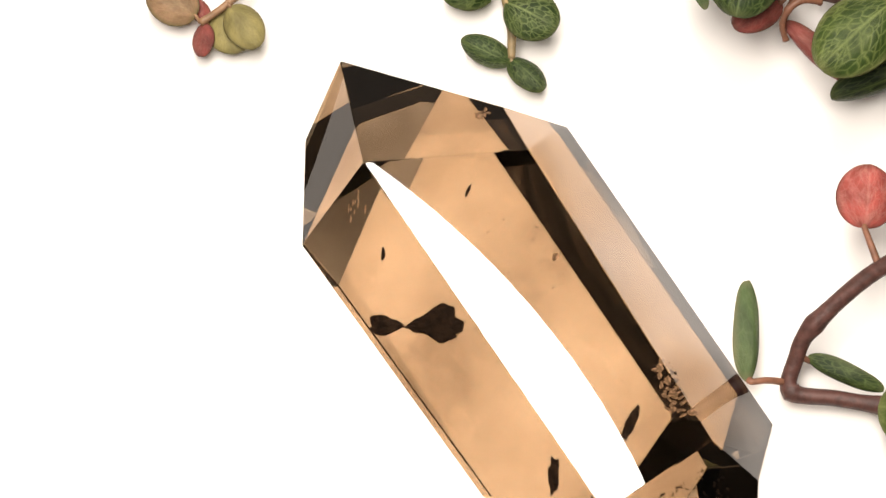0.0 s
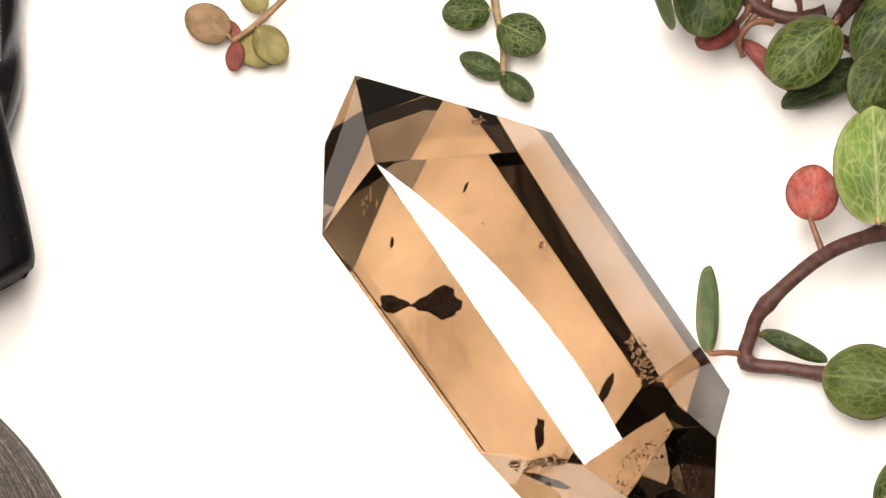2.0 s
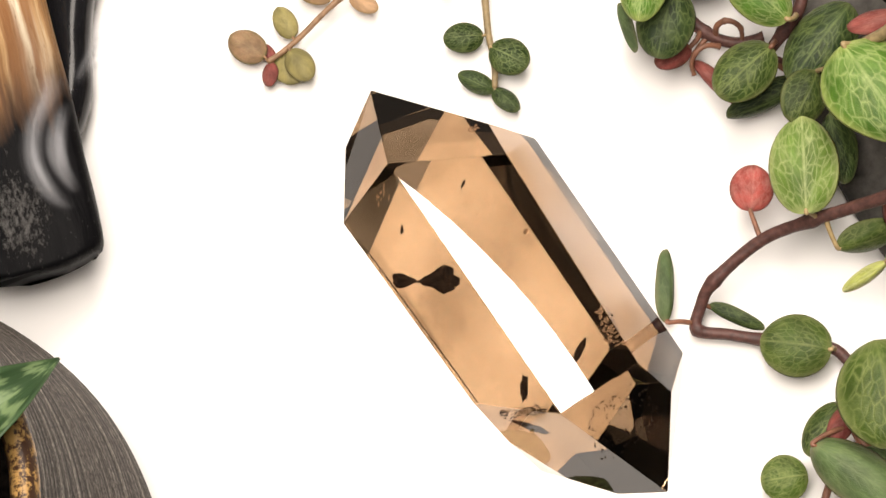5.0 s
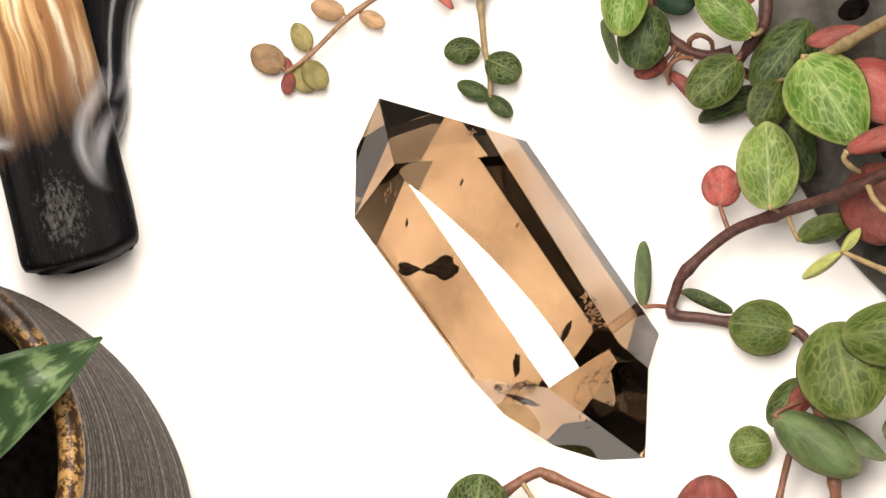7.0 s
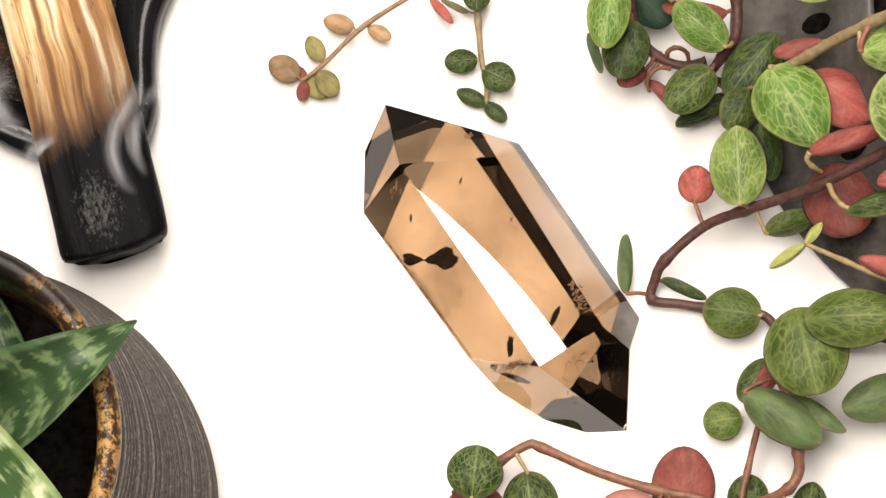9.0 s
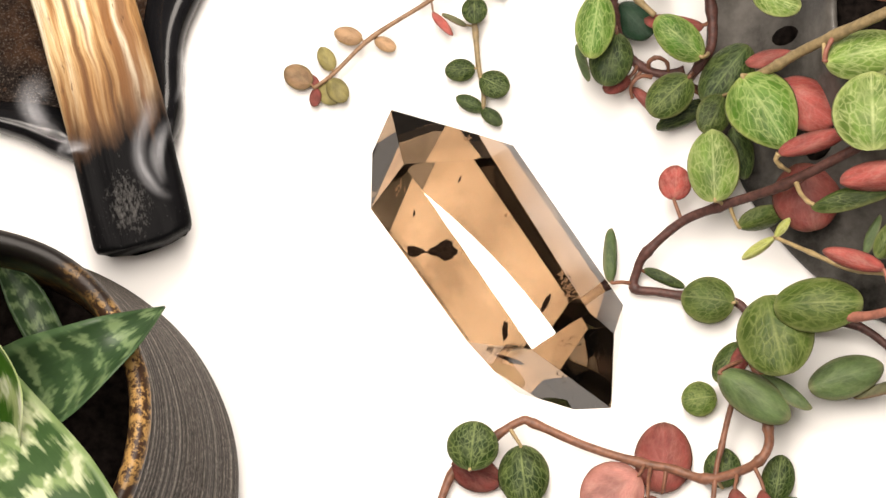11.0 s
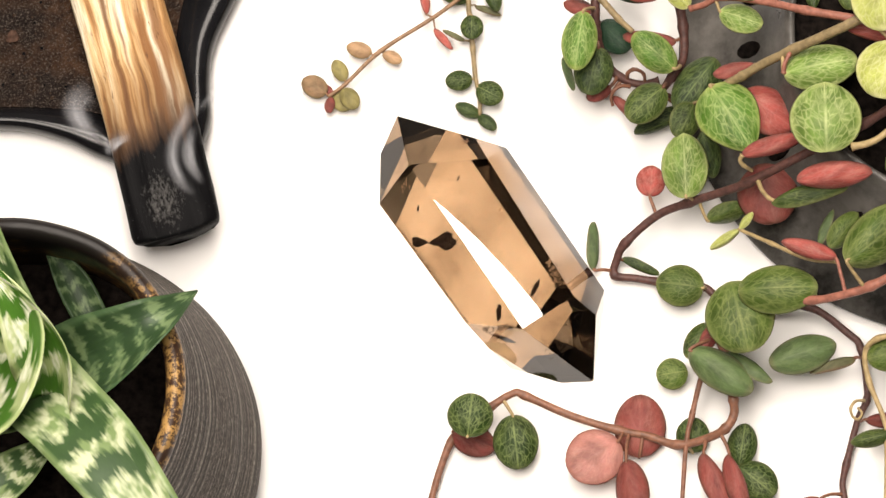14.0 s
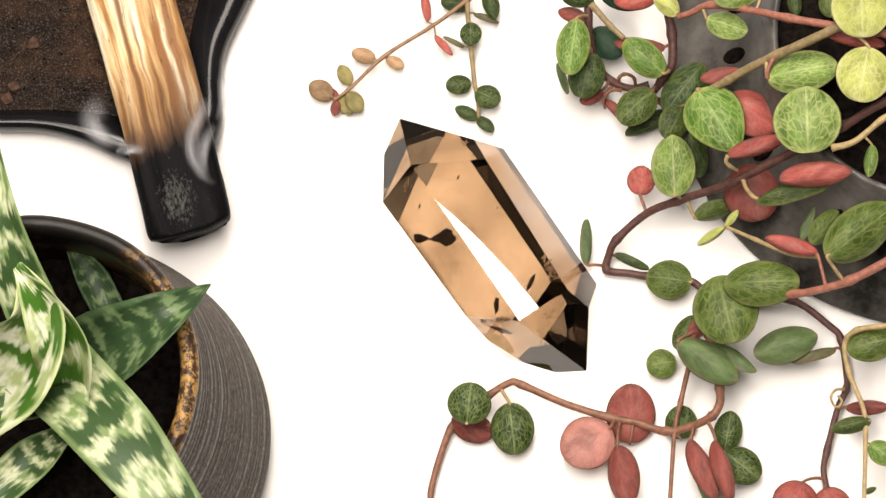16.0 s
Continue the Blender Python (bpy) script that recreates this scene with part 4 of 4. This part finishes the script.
for row in [
    (72.5, -13.1, 91.9, -12.7, 12.2, 25, "green", 0),
    (70.8, -9.9, 74.9, -27.7, 17.1, 21.4, "green", 0),
    (98.9, -9.3, 116, 4, 12.8, 39, "green", 15),
    (87.2, 10.6, 105.5, 12.4, 7.3, 39.3, "red", 35),
    (80.8, 7.2, 99.6, 11, 5.6, 32.9, "dgreen", 40),
    (77.9, 20.7, 81.7, 5.5, 15.1, 14.8, "redd", 0),
    (96.5, -7, 83.1, -2.8, 4.8, 31, "red", 35),
    (94.9, -3.4, 101.9, 5.3, 6.2, 27.7, "green", 20),
    (91.8, -2.4, 95.5, 6.4, 3.2, 26.1, "grey", 50),
    (116, -26.2, 103.5, -29, 9.1, 18, "green", 0),
]:
    add_leaf(stem, *row)
stem = add_stem(plant, [(96.5, -6.8, 28), (89.2, -5.3, 24.7), (80.7, -0.6, 20.5), (74.9, 2.8, 17), (72.7, 4.1, 15.8)], 0.6, "yellowstem")
for row in [
    (73, 3.9, 65.7, -1, 2.6, 15.9, "pale", 20),
    (72.7, 4, 76.1, 8.1, 2.4, 16.7, "pale", 20),
]:
    add_leaf(stem, *row)
stem = add_stem(plant, [(67.3, -13.5, 16), (65.8, -18.7, 13.4), (69.1, -25.9, 12.2), (69.8, -31.6, 11.5), (70.9, -37.5, 11.6), (70.9, -41.1, 10.7), (68.8, -44.4, 10.6), (63.9, -46.5, 8.6), (56.9, -47.5, 6.6), (49.7, -45, 5.6), (42.5, -43.5, 5.6), (30.9, -39.7, 5.6), (19.7, -34.7, 6.3), (17, -34.1, 6.3), (11.4, -37.3, 5.6), (6.2, -42.1, 4.2), (1.4, -45.2, 2.8), (-3.6, -60.6, 2.8), (-3.2, -67.4, 2.8)], 1.2, "copperstem")
for row in [
    (65.4, -18.3, 59.6, -26.8, 6.5, 11, "dgreen", 0),
    (67.2, -18.9, 63.3, -25.8, 4.2, 13.6, "redd", 10),
    (60.5, -25.8, 75.6, -36.4, 9.4, 16.5, "grey", 0),
    (68.3, -25.2, 80.7, -33.5, 5.4, 12.9, "grey", 40),
    (79.7, -28.7, 96.1, -23.7, 9.4, 12.4, "grey", 0),
    (6.1, -46, 7.5, -35.3, 11.4, 12.6, "veined", 0),
    (1.8, -43, 12.3, -47.3, 8, 4.2, "redd", 0),
    (16.7, -39.4, 18.2, -52.9, 11.3, 6.3, "veined", 0),
    (42.8, -46.6, 30.7, -54.4, 13.9, 8.4, "pink", 0),
    (47.6, -50, 48, -34.4, 12.8, 4.2, "redd", 0),
    (44.6, -51.6, 47.1, -67.4, 8.6, 10.5, "redd", 15),
    (60.6, -49, 60.7, -39.9, 8.3, 3.8, "veined", 0),
    (71.9, -52.6, 73.7, -42.1, 7.4, 5.8, "veined", 0),
    (71.8, -52.9, 80.6, -60, 9.5, 5.8, "veined", 0),
    (63.5, -50.1, 70, -66.1, 6.9, 10.8, "redd", 25),
    (69.7, -50.6, 74, -66.9, 5.8, 11.5, "redd", 25),
    (65.5, -57.3, 69.4, -68.2, 4.1, 7.9, "grey", 20),
]:
    add_leaf(stem, *row)
stem = add_stem(plant, [(64.7, -28.5, 10.9), (62.9, -31.9, 9.2), (60.7, -40.3, 7.5), (59.1, -48.3, 7.5), (57.6, -68.6, 6.6)], 0.75, "copperstem")
stem = add_stem(plant, [(117.3, -23.5, 22), (111.7, -23.8, 21), (106, -24.3, 19), (103, -27.1, 16), (103.9, -34, 14), (107.2, -42.6, 13), (108, -49.1, 13), (107.2, -69.9, 12)], 0.8, "yellowstem")
for row in [
    (109.4, -46.7, 99.1, -48.7, 4.4, 14, "dgreen", 0),
    (108.9, -52.3, 115.5, -57.3, 6.3, 12, "bright", 0),
    (107.1, -65.3, 110.5, -63.9, 1.8, 12, "dgreen", 30),
]:
    add_leaf(stem, *row)
stem = add_stem(plant, [(45.3, 44.4, 7), (45.6, 45.4, 9.1), (46.9, 45.9, 10.5), (48.3, 45.7, 10.5), (49.5, 45, 9.1), (49.7, 43.7, 7)], 0.55, "copperstem")
stem = add_stem(plant, [(45.9, 42.5, 7), (43.8, 42.3, 8.4), (42, 41.1, 8.4), (41.3, 39.6, 7), (41.7, 38.1, 5.6)], 0.5, "copperstem")
stem = add_stem(plant, [(102.6, -37, 6), (100.5, -37.7, 9), (99.3, -39.7, 10), (99.8, -41.5, 9), (101.1, -42, 8), (102, -40.3, 7), (101.1, -38.8, 6)], 0.4, "yellowstem")
stem = add_stem(plant, [(74.1, 18.8, 32), (73.5, 17.8, 31), (74.4, 16.8, 29.5), (76.3, 16.2, 26.6)], 0.6, "yellowstem")
stem = add_stem(plant, [(84.3, 37.6, 38.3), (84.7, 39.7, 39.3), (85.7, 41.7, 39.6), (86.5, 43.2, 38.9)], 0.6, "pinkstem")
stem = add_stem(plant, [(53.5, 39.3, 10.5), (55.7, 39.3, 10), (57.2, 38.2, 8), (57.2, 36.5, 6.5)], 0.6, "bark")
stem = add_stem(plant, [(77.7, 14.3, 24.3), (78.6, 11.1, 28), (80.3, 8.2, 31.9), (81.6, 7.3, 33.2)], 0.6, "yellowstem")
tagged(plant, "trailing peperomia with round veined leaves, red underneath, spilling from the pot", "plant")

sprig = empty_at("plant_sprig", 0, 0, 0)
stem = add_stem(sprig, [(25.7, 82, 6.3), (16.7, 75.5, 5.6), (6.3, 68.2, 4.9), (-2.9, 61.5, 4.5), (-16, 53.3, 4.2), (-24.6, 45.3, 3.5), (-29.1, 42.2, 2.8)], 0.62, "tanstem")
for row in [
    (-29.6, 42.9, -35.5, 46.7, 5.6, 3.5, "rosy", 0),
    (-28.3, 42.3, -30.1, 45.4, 2.3, 2.1, "redd", 0),
    (-28.6, 42.2, -29.1, 38, 2.9, 2.8, "redd", 15),
    (-26.8, 44.2, -23.8, 38.7, 6.4, 2.1, "oliveleaf", 0),
    (-25.4, 43.9, -21.9, 38.8, 4.7, 4.2, "oliveleaf", 0),
    (-24.9, 46.1, -27.6, 51.4, 3.9, 3.5, "oliveleaf", 0),
    (-18.3, 52.8, -24.5, 54.8, 4.2, 4.2, "peach", 0),
    (-15.5, 53.1, -10.8, 50.6, 3.2, 3.5, "peach", 0),
    (-4.7, 62.3, -5.8, 70.5, 2.7, 4.9, "red", 25),
    (-2.5, 59, 2.1, 53.4, 2.5, 4.2, "red", 35),
]:
    add_leaf(stem, *row)
stem = add_stem(sprig, [(5.8, 67.9, 4.5), (6.1, 62.2, 4.2), (6.9, 54, 3.5), (7.6, 46.3, 3.5), (8.6, 41.4, 3.1), (8.6, 37.1, 2.8)], 0.7, "olivestem")
for row in [
    (6.8, 61.8, 6.8, 55.6, 5.8, 5.6, "veined", 0),
    (5.1, 55.8, -0.5, 58.7, 2, 3.5, "olive", 50),
    (6.8, 45.9, 0.1, 45.4, 5.3, 3.5, "veined", 0),
    (8.1, 43.5, 14.3, 40.1, 6.4, 5.6, "veined", 0),
    (8.6, 36.5, 2.5, 39.5, 3.6, 2.8, "dark", 15),
    (8.4, 37.2, 12.6, 33.1, 3.6, 2.8, "dark", 15),
    (6.2, 66.7, -1.2, 68.3, 4.6, 3.5, "dark", 0),
    (10.8, 71.4, 13.1, 62.8, 4.4, 4.9, "dark", 0),
    (7.4, 65, 14.1, 62.3, 2.3, 2.8, "olive", 50),
]:
    add_leaf(stem, *row)
tagged(sprig, "thin trailing sprig with small green and rosy leaves on the table", "plant")


# ---------------------------------------------------------------- inclusions in the crystal
LONG, CROWN, FOOT, SLANT, HEEL = (-0.305, 0.102, 0.947), (0.215, 0.102, 0.971), (0.208, -0.479, 0.853), (0.341, 0.373, 0.863), (-0.4, -0.2, 0.89)
fleck(quartz, -10.2, 3.6, 16.8, 6.6, 3.4, -33.0, M_FLECK, 1.0, taper=0.9, facing=LONG)
fleck(quartz, -14.6, 6.9, 15.1, 4.2, 2.0, -36.0, M_FLECK, 2.0, taper=-0.7, facing=LONG)
fleck(quartz, 1.6, -19.2, 18.8, 4.6, 1.15, 32, M_FLECK, 3.0, facing=CROWN)
fleck(quartz, -8.8, -19.4, 19.8, 3.8, 1.3, 56, M_FLECK, 4.0, facing=LONG)
fleck(quartz, -11.0, -23.6, 15.2, 6.2, 1.5, -56, M_FLECK, 5.0, taper=0.4, facing=HEEL)
fleck(quartz, 1.8, 14.8, 15.2, 1.9, 0.5, 35, M_FLECK, 31.0, facing=CROWN)
fleck(quartz, -10.3, 14.1, 15.7, 1.8, 0.6, 50, M_FLECK, 32.0, facing=LONG)
for k in range(70):
    u = k / 69
    x, y = 8.6 - 1.6 * u + random.uniform(-1.1, 1.1), -15.4 - 6.2 * u + random.uniform(-1, 1)
    fleck(quartz, x, y, 17.0 - 0.221 * (x - 8.7) - 0.105 * (y + 16.05) - random.uniform(0, 0.4), random.uniform(0.3, 1.4), random.uniform(0.3, 0.9), random.uniform(0, 180), M_GLINT if k % 3 else M_FLECK, 6.0 + k, "fracture", facing=CROWN)
fleck(quartz, 5.7, 2.5, 15.6, 1.3, 0.8, 20, M_GLINT, 8.0, "fracture", facing=CROWN)
for k in range(12):
    fleck(quartz, 8.6 + random.uniform(-1.0, 0.6), 22.4 + random.uniform(-0.6, 0.4), 10.5, random.uniform(0.3, 0.8), 0.4, random.uniform(0, 180), M_GLINT, 80.0 + k, "fracture", facing=SLANT)
for k in range(9):
    u = random.uniform(-1.6, 1.2)
    fleck(quartz, -9.8 + u, 20.8 + random.uniform(-1.2, 0.8), 15.2 + 0.32 * u, random.uniform(0.6, 1.7), 0.22, 52, M_GLINT, 120.0 + k, "fracture", facing=LONG)
# peppered grains under the foot facet
for k in range(160):
    u, x = random.random() ** 1.4, random.uniform(-5.0, 7.0)
    y = -27.8 - 8.0 * u
    fleck(quartz, x, y, 18.3 - 0.244 * x + 0.5616 * (y + 28.8), random.uniform(0.15, 0.65), random.uniform(0.12, 0.34), random.uniform(0, 180), M_FLECK, 50.0 + k, "speck", facing=FOOT)
# a healed crack across the long side
for k in range(90):
    u = random.random()
    x, y = -8.0 - 6.4 * u, -24.0 + 3.4 * u + random.uniform(-0.8, 0.8)
    fleck(quartz, x, y, 20.1 + 0.322 * (x + 9.33) - 0.108 * (y + 23.53), random.uniform(0.2, 1.1), random.uniform(0.12, 0.3), random.uniform(-60, 0), M_FLECK, 200.0 + k, "speck", facing=LONG)
for k in range(26):
    fleck(quartz, random.uniform(-4, 6), random.uniform(-20, 18), 12.0 + random.uniform(-3, 2), random.uniform(0.15, 0.5), random.uniform(0.12, 0.3), random.uniform(0, 180), M_FLECK, 160.0 + k, "speck")


# ---------------------------------------------------------------- smoke
def wisp(pts, width):
    line = spline([Vector(p) * MM for p in pts], 10)
    home = line[0].copy()
    ob = empty_at("smoke_wisp", *home)
    for layer in range(3):
        bm = bmesh.new()
        uvl = bm.loops.layers.uv.new("UVMap")
        where, rows = {}, []
        for i, p in enumerate(line):
            d = (line[min(i + 1, len(line) - 1)] - line[max(i - 1, 0)]).normalized()
            side = d.cross(Vector((0, 0, 1)))
            side = side.normalized() if side.length > 0.1 else Vector((1, 0, 0))
            row = []
            for j in range(9):
                v = -1 + 2 * j / 8
                w = width * MM * (0.5 + 0.5 * i / len(line)) * (1 + 0.25 * layer)
                q = p - home + side * v * w / 2 + Vector((0, 0, 0.0006 * layer + 0.0015 * math.cos(v * 2 + i * 0.15)))
                vert = bm.verts.new(q)
                where[vert] = ((j / 8), i / (len(line) - 1))
                row.append(vert)
            rows.append(row)
        for r, q in zip(rows, rows[1:]):
            for k in range(8):
                bm.faces.new((r[k], r[k + 1], q[k + 1], q[k]))
        for fc in bm.faces:
            for lp in fc.loops:
                lp[uvl].uv = where[lp.vert]
        sheet = part("smoke_sheet", bm, M_SMOKE, ob)
    return tagged(ob, "thin pale grey smoke curling from the charred stick", "smoke")


WISPS = [
    wisp([(-59.3, 15.2, 17), (-62.7, 17.6, 20), (-64.7, 22.3, 23), (-64.0, 27.5, 26), (-61.0, 32.4, 29), (-59.9, 35.5, 31)], 4.6),
    wisp([(-59.6, 17.6, 17), (-61.4, 22.4, 20), (-60.8, 26.9, 23), (-58.4, 31.6, 26)], 4.0),
    wisp([(-83.0, 28.7, 17), (-86.8, 29.9, 19), (-89.5, 33.3, 21), (-89.2, 36.7, 22), (-85.7, 38.5, 22)], 7.5),
    wisp([(-57.9, 30.6, 30), (-55.1, 34.2, 32), (-53.7, 37.7, 34), (-53.2, 41.6, 36)], 3.0),
    wisp([(-83.1, 23.3, 18), (-81.8, 25.3, 19), (-79.3, 26.2, 20), (-75.9, 25.9, 21)], 4.0),
]


def motions():
    """The smoke drifts to and fro above the charred end."""
    for k, ob in enumerate(WISPS):
        home = ob.location.copy()
        rows = []
        for i in range(33):
            t = i * 0.5
            a, b = math.sin(t * 1.3 + k * 2.1), math.sin(t * 2.1 + k * 1.2)
            rows.append((t, Matrix.Translation(home + Vector((0.0012 * a, 0.0012 * b, 0.001 * b))) @ pose(0, 0, 0, 0, 6 * b, (7 + 3 * k) * a)))
        walk(ob, rows)


motions()
